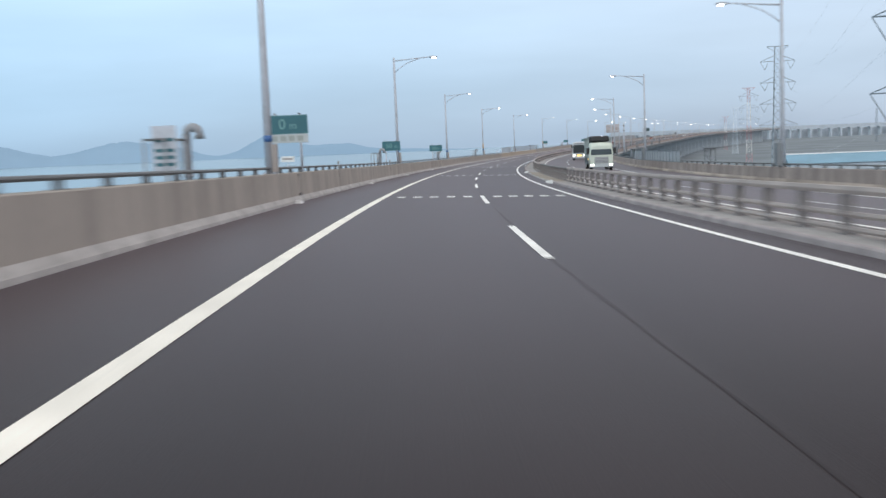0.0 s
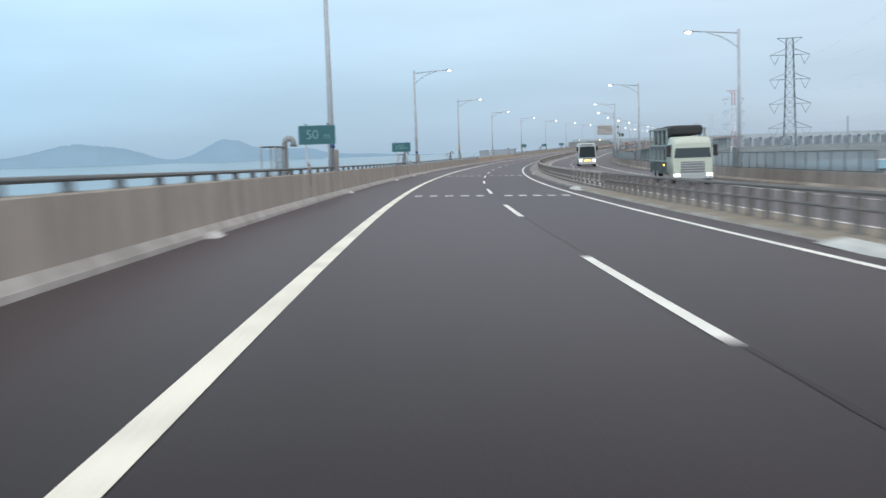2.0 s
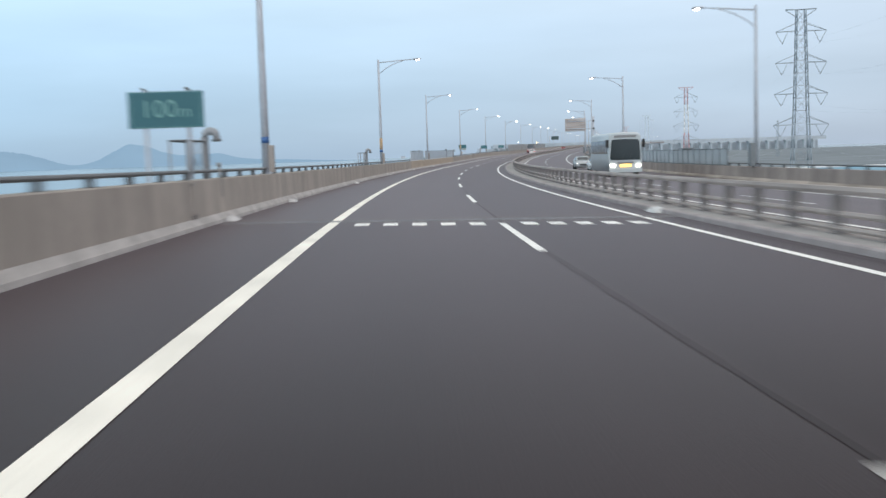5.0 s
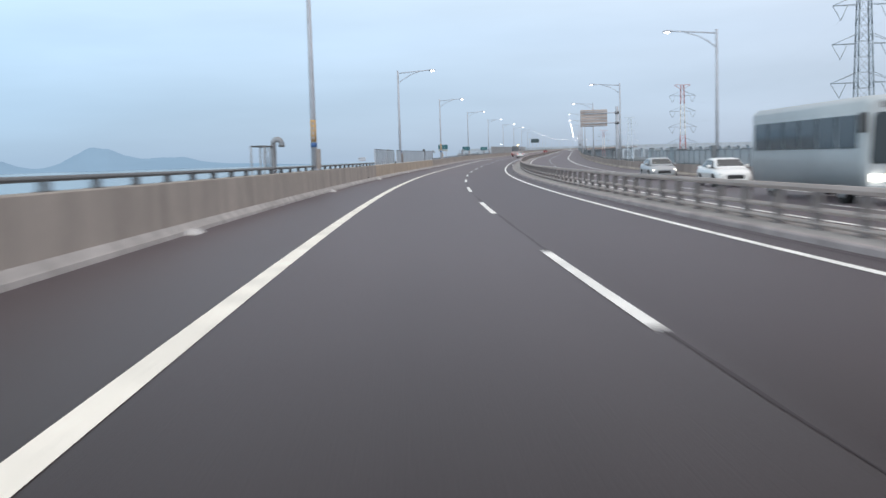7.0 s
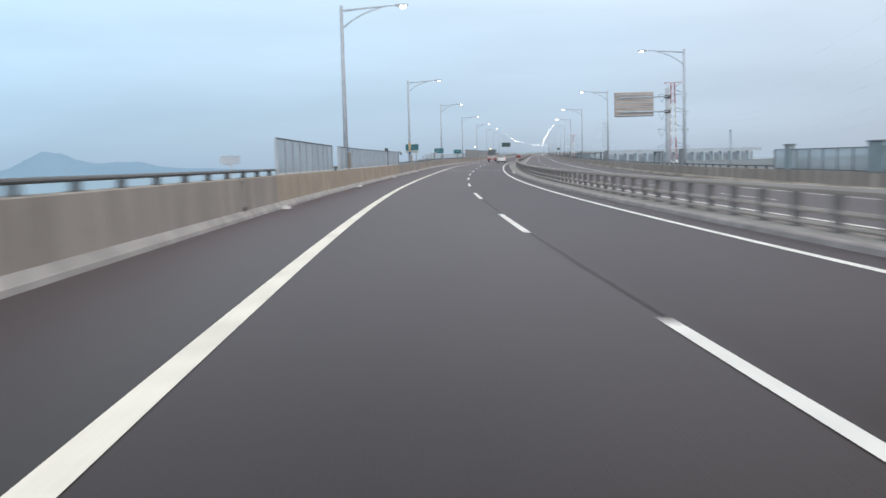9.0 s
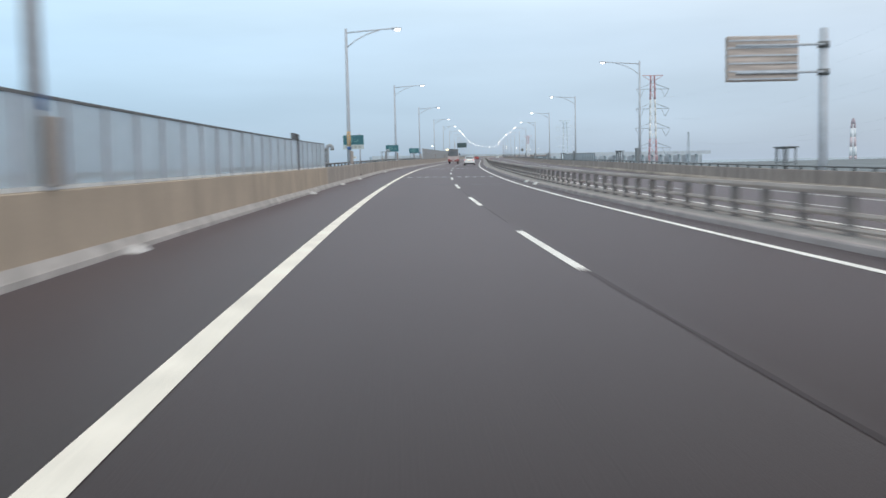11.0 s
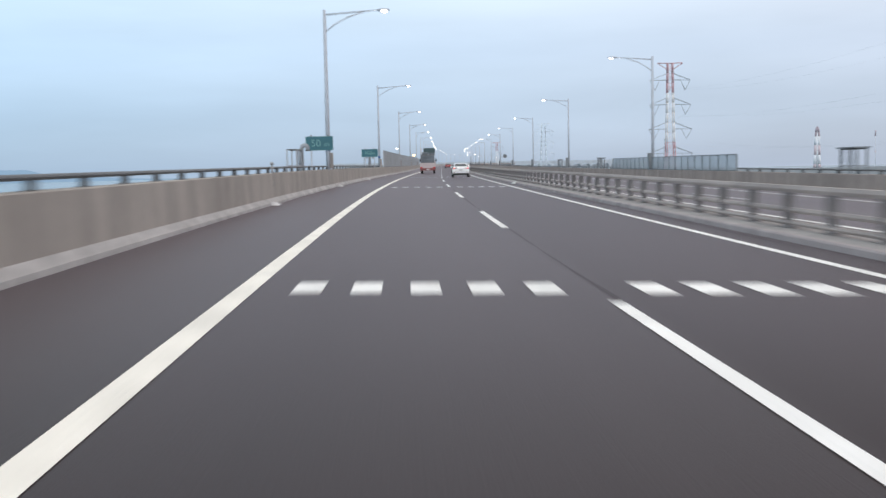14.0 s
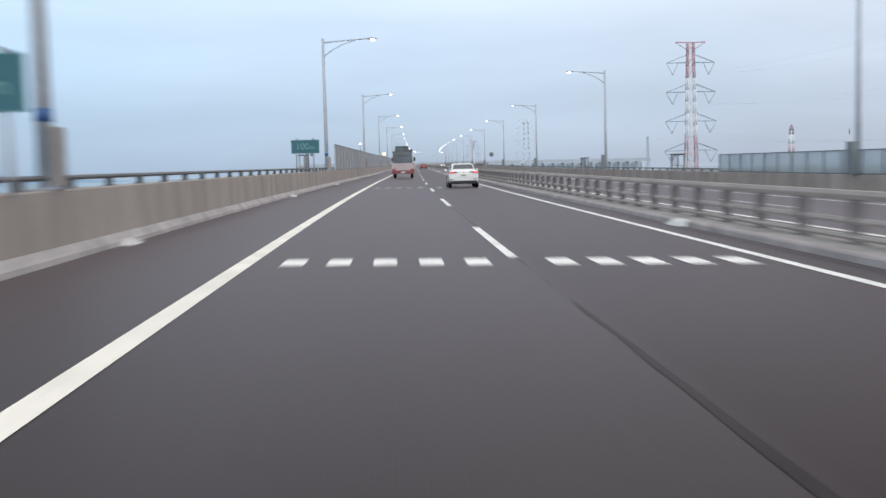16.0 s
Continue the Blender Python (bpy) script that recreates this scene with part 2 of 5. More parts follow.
M_KERBEND = material("pale_kerb_end_concrete", (0.62, 0.61, 0.61), 0.85, grain=0.10, scale=8, spot=0.15, spot_scale=1.2)
M_MEDIAN = material("grey_median_concrete", (0.34, 0.318, 0.31), 0.9, grain=0.10, scale=9, spot=0.18, spot_scale=0.7, bump=0.004)
M_TAN = material("tan_opening_concrete", (0.30, 0.258, 0.215), 0.9, grain=0.10, scale=9, spot=0.18, spot_scale=0.7, bump=0.004)
M_JUNCTION = material("brown_grey_box_paint", (0.34, 0.30, 0.28), 0.6, grain=0.06, scale=9, spot=0.12)
M_BOXGREY = material("dark_grey_box_paint", (0.20, 0.215, 0.23), 0.6, grain=0.06, scale=9, spot=0.12)
M_PIPE = material("grey_conduit", (0.34, 0.32, 0.30), 0.7, grain=0.08, scale=9, spot=0.12)
M_CABINET = material("blue_grey_cabinet_paint", (0.30, 0.345, 0.375), 0.6, grain=0.06, scale=5, spot=0.12)
M_DULL = material("dull_grey_steel", (0.30, 0.31, 0.33), 0.6, grain=0.06, scale=12, spot=0.12, spot_scale=1.5)
M_TEAL = material("pale_teal_carrier_paint", (0.33, 0.385, 0.385), 0.5, grain=0.06, scale=4, spot=0.10)
M_SILVER = material("silver_car_paint", (0.42, 0.43, 0.45), 0.3, 0.2, grain=0.02, scale=3, coat=0.5)
M_LOAD = material("dark_blue_grey_load", (0.13, 0.145, 0.165), 0.6, grain=0.12, scale=4, spot=0.2, spot_scale=1.2)
M_JOINT = material("worn_steel_joint", (0.25, 0.232, 0.24), 0.6, 0.0, grain=0.15, scale=20, spot=0.2, spot_scale=1.5)
M_YELLOW = material("yellow_band", (0.58, 0.37, 0.17), 0.5, grain=0.06, scale=9, spot=0.08)
M_BLUE = material("blue_band", (0.05, 0.13, 0.32), 0.5, grain=0.06, scale=9, spot=0.08)
M_SCREEN = clear_panel("frosted_screen_sheet", (0.66, 0.73, 0.78), 0.62)
M_MESH = clear_panel("grey_mesh_screen", (0.60, 0.61, 0.62), 0.50)
M_RUST = material("rusty_board_back", (0.46, 0.385, 0.35), 0.7, 0.1, grain=0.10, scale=6, spot=0.30, spot_scale=1.3, stretch=(0.3, 1, 4))
# haze of distance is mixed into these lattice and wire colours
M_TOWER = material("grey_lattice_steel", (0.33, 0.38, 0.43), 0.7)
M_TOWER_FAR = material("hazed_lattice_steel", (0.76, 0.83, 0.90), 0.8)
M_TOWER_RED = material("hazed_red_lattice", (0.60, 0.36, 0.38), 0.7)
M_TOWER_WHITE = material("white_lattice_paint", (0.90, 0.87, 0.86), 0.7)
M_WIRE = material("power_line_wire", (0.66, 0.72, 0.78), 0.8)
M_CARWHITE = material("white_car_paint", (0.92, 0.90, 0.89), 0.25, grain=0.02, scale=3, coat=0.6)
M_CARRED = material("red_car_paint", (0.35, 0.03, 0.03), 0.3, grain=0.03, scale=3, coat=0.5)
M_TRUCKRED = material("faded_red_truck_paint", (0.24, 0.075, 0.075), 0.5, grain=0.10, scale=4, spot=0.15, spot_scale=1.0)
M_TRUCKPALE = material("pale_pink_tailboard", (0.50, 0.42, 0.42), 0.5, grain=0.08, scale=4, spot=0.12, spot_scale=1.0)
M_GREENWHITE = material("pale_green_cab_paint", (0.62, 0.66, 0.58), 0.4, grain=0.04, scale=3, spot=0.06)
M_DARKGREEN = material("dark_green_load_body", (0.075, 0.092, 0.092), 0.6, grain=0.10, scale=3, spot=0.2, spot_scale=1.0)
M_BUS = material("grey_white_bus_paint", (0.50, 0.53, 0.55), 0.35, grain=0.03, scale=2, spot=0.05)
M_GLASS = material("dark_car_glass", (0.03, 0.04, 0.045), 0.08, spec=0.7)
M_RUBBER = material("tyre_rubber", (0.02, 0.02, 0.02), 0.85, grain=0.15, scale=20)
M_BLACK = material("black_plastic", (0.025, 0.025, 0.027), 0.6, grain=0.1, scale=20)
M_CHROME = material("silver_alloy", (0.55, 0.56, 0.57), 0.3, 0.9)
M_TAIL = material("lit_tail_lamp", (0.5, 0.02, 0.02), 0.3, emit=(1.0, 0.10, 0.06), strength=1.5)
M_TAILDIM = material("dim_tail_lamp", (0.30, 0.03, 0.03), 0.3, emit=(1.0, 0.12, 0.12), strength=0.4)
M_TAILOFF = material("red_lamp_lens", (0.22, 0.015, 0.02), 0.25)
M_HEAD = material("lit_head_lamp", (0.9, 0.9, 0.88), 0.2, emit=(1.0, 0.93, 0.8), strength=4)
M_AMBER = material("lit_amber_lamp", (0.8, 0.5, 0.1), 0.3, emit=(1.0, 0.62, 0.15), strength=2.5)
M_BEACON = material("lit_white_beacon", (0.9, 0.92, 0.95), 0.3, emit=(0.95, 0.98, 1.0), strength=5)
M_WARN = material("lit_warning_lens", (0.9, 0.6, 0.2), 0.3, emit=(1.0, 0.72, 0.32), strength=4)
M_PLATE = material("number_plate", (0.68, 0.68, 0.66), 0.5)
M_GREYPAINT = material("grey_bar_paint", (0.25, 0.25, 0.26), 0.6)
# deck and pier colour lightened to include haze, as seen from afar
M_PIER = material("hazed_pier_concrete", (0.52, 0.54, 0.56), 0.9, grain=0.06, scale=4, spot=0.15, spot_scale=0.3)
# concrete tinted blue-grey to carry the haze in its colour
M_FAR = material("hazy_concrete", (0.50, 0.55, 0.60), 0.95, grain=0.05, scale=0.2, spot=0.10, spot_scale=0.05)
M_GAPBACK = material("hazy_gap_backing", (0.44, 0.485, 0.53), 0.95, grain=0.05, scale=0.2, spot=0.15, spot_scale=0.05)
M_QUAY = material("grey_quay_paving", (0.17, 0.20, 0.22), 0.95, grain=0.08, scale=0.5, spot=0.2, spot_scale=0.05)
M_FLATS = material("grey_reclaimed_land", (0.185, 0.21, 0.23), 0.95, grain=0.10, scale=0.05, spot=0.22, spot_scale=0.012)
M_BLUEROOF = material("blue_sheet_roof", (0.18, 0.34, 0.45), 0.5, grain=0.05, scale=0.6, spot=0.08, spot_scale=0.1)
M_WATER = material("calm_sea_water", (0.10, 0.17, 0.21), 0.16, grain=0.05, scale=0.02, spot=0.10, spot_scale=0.004, bump=0.0)
# chimney and mast colours are dulled to hold the far haze
M_CHIMNEY = material("hazy_chimney_red", (0.62, 0.51, 0.54), 0.9)
M_CHIMNEY_WHITE = material("hazy_chimney_white", (0.74, 0.74, 0.77), 0.9)
M_CHIMNEY_TOP = material("hazy_chimney_dark_red", (0.42, 0.35, 0.39), 0.9)
M_GREYSCREEN = material("grey_noise_panel", (0.36, 0.38, 0.39), 0.7, grain=0.05, scale=5, spot=0.12, spot_scale=0.5)
# airlight over the far hills is put in as a blue glow
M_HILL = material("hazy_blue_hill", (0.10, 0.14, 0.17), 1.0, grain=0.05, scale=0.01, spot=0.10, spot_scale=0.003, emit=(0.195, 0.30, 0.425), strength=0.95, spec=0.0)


# ---- the road's line: s metres along the left white line, l metres to its right, h above the surface ----
HEADING = [-2.368, 0.021, 2.41, 4.589, 7.05, 9.341, 11.617, 13.834, 15.443, 16.609, 17.385, 17.698, 17.731, 17.662, 17.64, 17.64, 17.64, 17.64, 17.64, 17.7, 17.85, 18.1, 18.5, 19.0, 19.6, 20.2, 20.8, 21.4, 22.0, 22.5, 23.0, 23.4, 23.8]
LEVEL = [0.802, -0.388, -1.379, -1.998, -2.25, -2.157, -1.654, -1.292, -0.925, -0.427, -0.023, 0.389, 0.801, 1.212, 1.624]
S_GRID = np.arange(-200.0, 3000.0, 2.0)
_head = np.radians(np.interp(S_GRID, -50 + 50 * np.arange(len(HEADING)), HEADING))
_head = np.where(S_GRID < -50, _head[0] + (S_GRID + 50) * np.radians(0.045), _head)
_x = np.concatenate([[0], np.cumsum(np.sin((_head[1:] + _head[:-1]) / 2) * 2)])
_y = np.concatenate([[0], np.cumsum(np.cos((_head[1:] + _head[:-1]) / 2) * 2)])
_zero = int(np.searchsorted(S_GRID, 0))
_x, _y = _x - _x[_zero], _y - _y[_zero]


def _level(s):
    """Smooth curve through the level knots, straight on beyond them."""
    u = min(max((s + 50) / 75, 0), len(LEVEL) - 1.0001)
    i = int(u)
    f = u - i
    k = [2 * LEVEL[0] - LEVEL[1], *LEVEL, 2 * LEVEL[-1] - LEVEL[-2]]
    p0, p1, p2, p3 = k[i:i + 4]
    z = 0.5 * (2 * p1 + (p2 - p0) * f + (2 * p0 - 5 * p1 + 4 * p2 - p3) * f ** 2 + (3 * p1 - p0 - 3 * p2 + p3) * f ** 3)
    over, under = max(s - 1000, 0), min(s + 50, 0)
    return z + over * (LEVEL[-1] - LEVEL[-2]) / 75 * FAR_GRADE + under * (LEVEL[1] - LEVEL[0]) / 75


FAR_GRADE = 1.0
_z = np.array([_level(s) for s in S_GRID])
_bank = np.interp(S_GRID, [-50, 75, 200, 325, 450, 1000], [0.0289, 0.023, 0.0129, 0.0087, 0.01, 0.0063])


FALL = 0.018        # extra crossfall of the opposite carriageway, from its inner edge outwards


def spot(s, l=0.0, h=0.0):
    h -= FALL * max(0.0, l - 11.0)
    a = np.interp(s, S_GRID, _head)
    return Vector((float(np.interp(s, S_GRID, _x) + l * math.cos(a)), float(np.interp(s, S_GRID, _y) - l * math.sin(a)),
                   float(np.interp(s, S_GRID, _z) - np.interp(s, S_GRID, _bank) * l + h)))


def stand(s, l=0.0, h=0.0, turn=0.0):
    """Pose of an upright thing on the road: local +y along the road, +x to its right."""
    a = float(np.interp(s, S_GRID, _head))
    return Matrix.Translation(spot(s, l, h)) @ Matrix.Rotation(-a + radians(turn), 4, "Z")


SEA = -15.0
END = 2400.0        # far end of the road that is built
BACK = -90.0


# ---- mesh helpers ----
def mesh_of(name, bm, mat):
    me = bpy.data.meshes.new(name)
    bm.normal_update()
    bm.to_mesh(me)
    bm.free()
    me.materials.append(mat)
    return me


def part(name, bm, mat, parent, label=""):
    ob = new(name, mesh_of(name, bm, mat))
    ob.parent = parent
    if label:
        ob["label"] = label
    return ob


def thing(name, m, label, category, group="", kind=""):
    ob = new(name)
    ob.matrix_world = m
    return tagged(ob, label, category, group, kind)


def box(bm, x0, x1, y0, y1, z0, z1, bevel=0.0):
    vs = [bm.verts.new((x, y, z)) for z in (z0, z1) for y in (y0, y1) for x in (x0, x1)]
    fs = [bm.faces.new([vs[i] for i in q]) for q in ((0, 2, 3, 1), (4, 5, 7, 6), (0, 1, 5, 4), (2, 6, 7, 3), (0, 4, 6, 2), (1, 3, 7, 5))]
    if bevel:
        es = list({e for f in fs for e in f.edges})
        bmesh.ops.bevel(bm, geom=es, offset=bevel, segments=2, affect="EDGES", profile=0.5)
    return bm


def tube(bm, pts, radii, sides=8):
    """Round bar through points, tapering by the radii."""
    pts = [Vector(p) for p in pts]
    if not isinstance(radii, (list, tuple)):
        radii = [radii] * len(pts)
    rings = []
    for i, p in enumerate(pts):
        d = (pts[min(i + 1, len(pts) - 1)] - pts[max(i - 1, 0)]).normalized()
        side = d.cross(Vector((0, 0, 1)) if abs(d.z) < 0.95 else Vector((0, 1, 0))).normalized()
        up = side.cross(d)
        rings.append([bm.verts.new(p + radii[i] * (math.cos(a) * side + math.sin(a) * up))
                      for a in (2 * math.pi * k / sides for k in range(sides))])
    for r0, r1 in zip(rings, rings[1:]):
        for k in range(sides):
            f = bm.faces.new((r0[k], r0[(k + 1) % sides], r1[(k + 1) % sides], r1[k]))
            f.smooth = True
    bm.faces.new(list(reversed(rings[0])))
    bm.faces.new(rings[-1])
    return bm


def sweep(bm, prof, s0, s1, step=5.0, closed=True, uv=False):
    """A cross section (l, h) drawn along the road."""
    n = max(1, int(math.ceil((s1 - s0) / step)))
    layer = bm.loops.layers.uv.verify() if uv else None
    ss = [s0 + (s1 - s0) * i / n for i in range(n + 1)]
    rings = [[bm.verts.new(spot(s, l, h)) for l, h in prof] for s in ss]
    m = len(prof)
    for i in range(n):
        for k in range(m if closed else m - 1):
            j = (k + 1) % m
            f = bm.faces.new((rings[i][k], rings[i + 1][k], rings[i + 1][j], rings[i][j]))
            if uv:
                for loop, (a, b) in zip(f.loops, ((ss[i], prof[k][0]), (ss[i + 1], prof[k][0]), (ss[i + 1], prof[j][0]), (ss[i], prof[j][0]))):
                    loop[layer].uv = (a, b)
    if closed:
        bm.faces.new(rings[0])
        bm.faces.new(list(reversed(rings[-1])))
    return bm


def structure(name, bm, mat, label, category):
    ob = new(name, mesh_of(name, bm, mat))
    return tagged(ob, label, category, kind="structure")


# ---- ground: sea and far hills ----
bm = bmesh.new()
bmesh.ops.create_circle(bm, cap_ends=True, segments=96, radius=4900, matrix=pose(60, 200, SEA))
structure("water", bm, M_WATER, "calm pale grey-blue sea under an overcast sky", "sea")


def hill(name, ridge, distance, depth, label):
    """A ridge of hills: peaks as (bearing, height in metres, half width in degrees)."""
    bm = bmesh.new()
    rows = []
    lo = min(b - 2.5 * w for b, _, w in ridge)
    hi = max(b + 2.5 * w for b, _, w in ridge)
    n = int((hi - lo) / 0.12)
    for j in range(7):
        v = j / 6
        row = []
        for i in range(n + 1):
            b = lo + (hi - lo) * i / n
            top = sum(h * math.exp(-((b - c) / w) ** 2) for c, h, w in ridge)
            top *= 1 + 0.10 * noise.noise((b * 1.3, 3.1, 0)) + 0.05 * noise.noise((b * 5, 1.1, 0))
            z = SEA - 2 + (top + 2) * math.sin(math.pi * v) ** 0.8
            r = distance + depth * (v - 0.5) + 30 * noise.noise((b, v * 3, 5))
            row.append(bm.verts.new((r * math.sin(radians(b)), r * math.cos(radians(b)), z)))
        rows.append(row)
    for r0, r1 in zip(rows, rows[1:]):
        for i in range(n):
            bm.faces.new((r0[i], r0[i + 1], r1[i + 1], r1[i])).smooth = True
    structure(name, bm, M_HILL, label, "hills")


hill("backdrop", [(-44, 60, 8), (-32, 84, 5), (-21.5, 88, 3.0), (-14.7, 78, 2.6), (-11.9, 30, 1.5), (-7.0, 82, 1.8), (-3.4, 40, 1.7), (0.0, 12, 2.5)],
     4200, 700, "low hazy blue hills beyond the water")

# ---- the carriageways ----
JOINTS = [158.9, 335.7, -20.0, 513.7]
bm = sweep(bmesh.new(), [(-2.93, 0.0), (-0.13, 0.0), (3.96, 0.0), (8.47, 0.0)], 158.9, END, 4.0, closed=False, uv=True)
road = structure("road", bm, M_ASPHALT, "dark grey asphalt carriageway with two lanes", "road")
bm = sweep(bmesh.new(), [(-2.93, 0.0), (-0.13, 0.0), (3.96, 0.0), (8.47, 0.0)], BACK, 158.9, 4.0, closed=False, uv=True)
structure("road_darker", bm, M_ASPHALT_DARK, "darker grey asphalt carriageway before the expansion joint", "road")
bm = sweep(bmesh.new(), [(10.60, 0.0), (22.02, 0.0)], BACK, END, 4.0, closed=False, uv=True)
road_far = structure("road_opposite", bm, M_ASPHALT_PALE, "dark grey asphalt carriageway for oncoming traffic", "road")
bm = sweep(bmesh.new(), [(-3.6, -0.25), (-3.6, -0.02), (22.7, -0.02), (22.7, -0.25), (19, -2.4), (0.5, -2.4)], BACK, END, 8.0)
structure("bridge_deck", bm, M_PIER, "plain concrete bridge deck above the sea", "bridge")


def strip(parent, name, mat, l, width, s0, s1, h=0.006, step=3.0, label=""):
    bm = sweep(bmesh.new(), [(l - width / 2, h), (l + width / 2, h)], s0, s1, step, closed=False)
    return part(name, bm, mat, parent, label)


LANE, RIGHT = 3.96, 7.573
FAR_L, FAR_D, FAR_R = 10.95, 14.3, 18.2
OPP_H = 0.90        # height of the opposite parapet
JOINTS = sorted(JOINTS)
for s0, s1 in zip([BACK - 0.3, *JOINTS], [*JOINTS, END + 0.3]):
    strip(road, "edge_line", M_LINE, 0.0, 0.25, s0 + 0.3, s1 - 0.3, label="solid white edge line")
    strip(road, "edge_line", M_DASH, RIGHT, 0.17, s0 + 0.3, s1 - 0.3, label="solid white edge line")
strip(road_far, "edge_line", M_DASH, FAR_L, 0.17, BACK, END, label="solid white edge line")
strip(road_far, "edge_line", M_DASH, FAR_R, 0.2, BACK, END, label="solid white edge line")


def tar_seam(l, s0, s1, wide, cover, seed):
    """A run of poured tar that wanders, swells, thins and breaks off."""
    bm, last, s = bmesh.new(), None, s0
    while s < s1:
        w = wide * (0.55 + 0.9 * noise.noise((s * 0.11, seed, 0)) + 0.5 * noise.noise((s * 0.9, seed, 4)) + cover)
        if w < 0.008:
            last = None
        else:
            off = 0.05 * noise.noise((s * 0.06, seed, 8)) + 0.02 * noise.noise((s * 0.8, seed, 12))
            pair = [bm.verts.new(spot(s, l + off + e * w / 2, 0.003)) for e in (-1, 1)]
            if last:
                bm.faces.new((last[0], last[1], pair[1], pair[0]))
            last = pair
        s += 0.7
    return part("tar_seam", bm, M_LANESEAM, road, "dark uneven tar seam between the lanes")


tar_seam(LANE + 0.04, BACK, 620, 0.085, 0.15, 1.7)
tar_seam(8.18, BACK, 620, 0.16, -0.10, 21.3)
DASH0, CYCLE, DASH = 30.25, 19.875, 7.7
for k in range(-6, 118):
    s = DASH0 + CYCLE * k
    if s > END - 20:
        break
    strip(road, "lane_dash", M_DASH, LANE, 0.15, s, s + DASH)
    far = s - 3.9 if s > 158.9 else s - 7.8
    strip(road_far, "lane_dash", M_DASH, FAR_D, 0.15, far, far + DASH)
BARS = [57.25, 107.25, 157.25, 357.45, 407.45, 457.45]
for s in BARS:
    for k in range(5):
        for l in (0.72 + 0.665 * k, 4.57 + 0.61 * k):
            mid = s + 0.14 * (2.0 - l)
            strip(road, "distance_bar", M_DASH, l, 0.34, mid - 0.5, mid + 0.5, h=0.007, step=1)
for s in JOINTS:
    plate = part("joint_plate", sweep(bmesh.new(), [(-2.86, 0.004), (8.38, 0.004)], s - 0.36, s + 0.36, 1, closed=False), M_JOINT, road, "grey steel finger joint across the road")
    # flat dark faces on the plate stand in for the open slots
    bm = bmesh.new()
    for k in range(180):
        l = -2.8 + 0.062 * k
        v = [bm.verts.new(spot(s + a, l + b, 0.006)) for a, b in ((-0.22, 0.0), (0.22, 0.0), (0.22, 0.015), (-0.22, 0.015))]
        bm.faces.new(v)
    part("finger_slot", bm, M_SLOT, plate, "dark slots between the fingers")
    for a in (-0.40, 0.36):
        part("joint_edge", sweep(bmesh.new(), [(-2.86, 0.003), (8.38, 0.003)], s + a, s + a + 0.04, 1, closed=False), M_SEAM, plate)

# ---- parapets ----
TAN0, TAN1 = 262.5, 332.0


def parapet(side, name, s0, s1, mat, label):
    """Concrete wall with a sloped pale foot; side +1 mirrors it to the far side."""
    o = (lambda l: l) if side < 0 else (lambda l: 19.09 - l)
    top = 1.10 if side < 0 else OPP_H
    prof = [(-3.02, 0.20), (-3.05, top - 0.02), (-3.08, top), (-3.36, top), (-3.38, top - 0.03), (-3.40, -0.6), (-3.15, -0.6), (-3.15, 0.16)]
    prof = [(o(l), h) for l, h in prof]
    if side > 0:
        prof.reverse()
    ob = structure(name, sweep(bmesh.new(), prof, s0, s1, 6.0), mat, label, "parapet")
    foot = [(o(l), h) for l, h in [(-2.875, -0.01), (-2.888, 0.085), (-2.91, 0.10), (-3.012, 0.222), (-3.148, 0.175), (-3.148, -0.01)]]
    if side > 0:
        foot.reverse()
    part("parapet_foot", sweep(bmesh.new(), foot, s0, s1, 6.0), M_PALE if side < 0 else M_OLDFOOT, ob, "pale sloped concrete foot" if side < 0 else "brown-stained sloped concrete foot")
    return ob


parapet(-1, "wall_near", BACK, TAN0, M_CONCRETE, "weathered grey-brown concrete bridge parapet")
parapet(-1, "wall_near_new", TAN0, TAN1, M_FRESH, "newer tan concrete bridge parapet under the screens")
parapet(-1, "wall_near_rest", TAN1, END, M_CONCRETE, "weathered grey-brown concrete bridge parapet")
parapet(1, "wall_opposite", BACK, END, M_OLDWALL, "weathered concrete parapet of the opposite carriageway")

# ---- median: kerb lips with an opening, strip and guard rails ----
OPEN0, OPEN1 = 79.5, 113.5


def kerb(name, l0, l1, s0, s1):
    prof = [(l0, -0.02), (l0 + 0.03, 0.09), (l0 + 0.06, 0.12), (l1 - 0.04, 0.125), (l1 - 0.02, 0.11), (l1, -0.02)]
    structure(name, sweep(bmesh.new(), prof, s0, s1, 6.0), M_KERB, "pale concrete kerb along the median", "kerb")


structure("median_opening", sweep(bmesh.new(), [(8.50, -0.02), (8.54, 0.028), (8.64, 0.068), (9.2, 0.053), (10.58, 0.028), (10.64, -0.02)], OPEN0, OPEN1, 6.0), M_TAN, "tan concrete strip in the opening of the median", "median")
for a, b in ((BACK, OPEN0), (OPEN1, END)):
    kerb("kerb_near", 8.40, 8.60, a, b)
bm = sweep(bmesh.new(), [(8.48, -0.02), (8.52, 0.02), (8.62, 0.06), (9.2, 0.045), (10.60, 0.02), (10.66, -0.02)], BACK, END, 6.0)
structure("median", bm, M_MEDIAN, "brown-grey concrete median strip", "median")


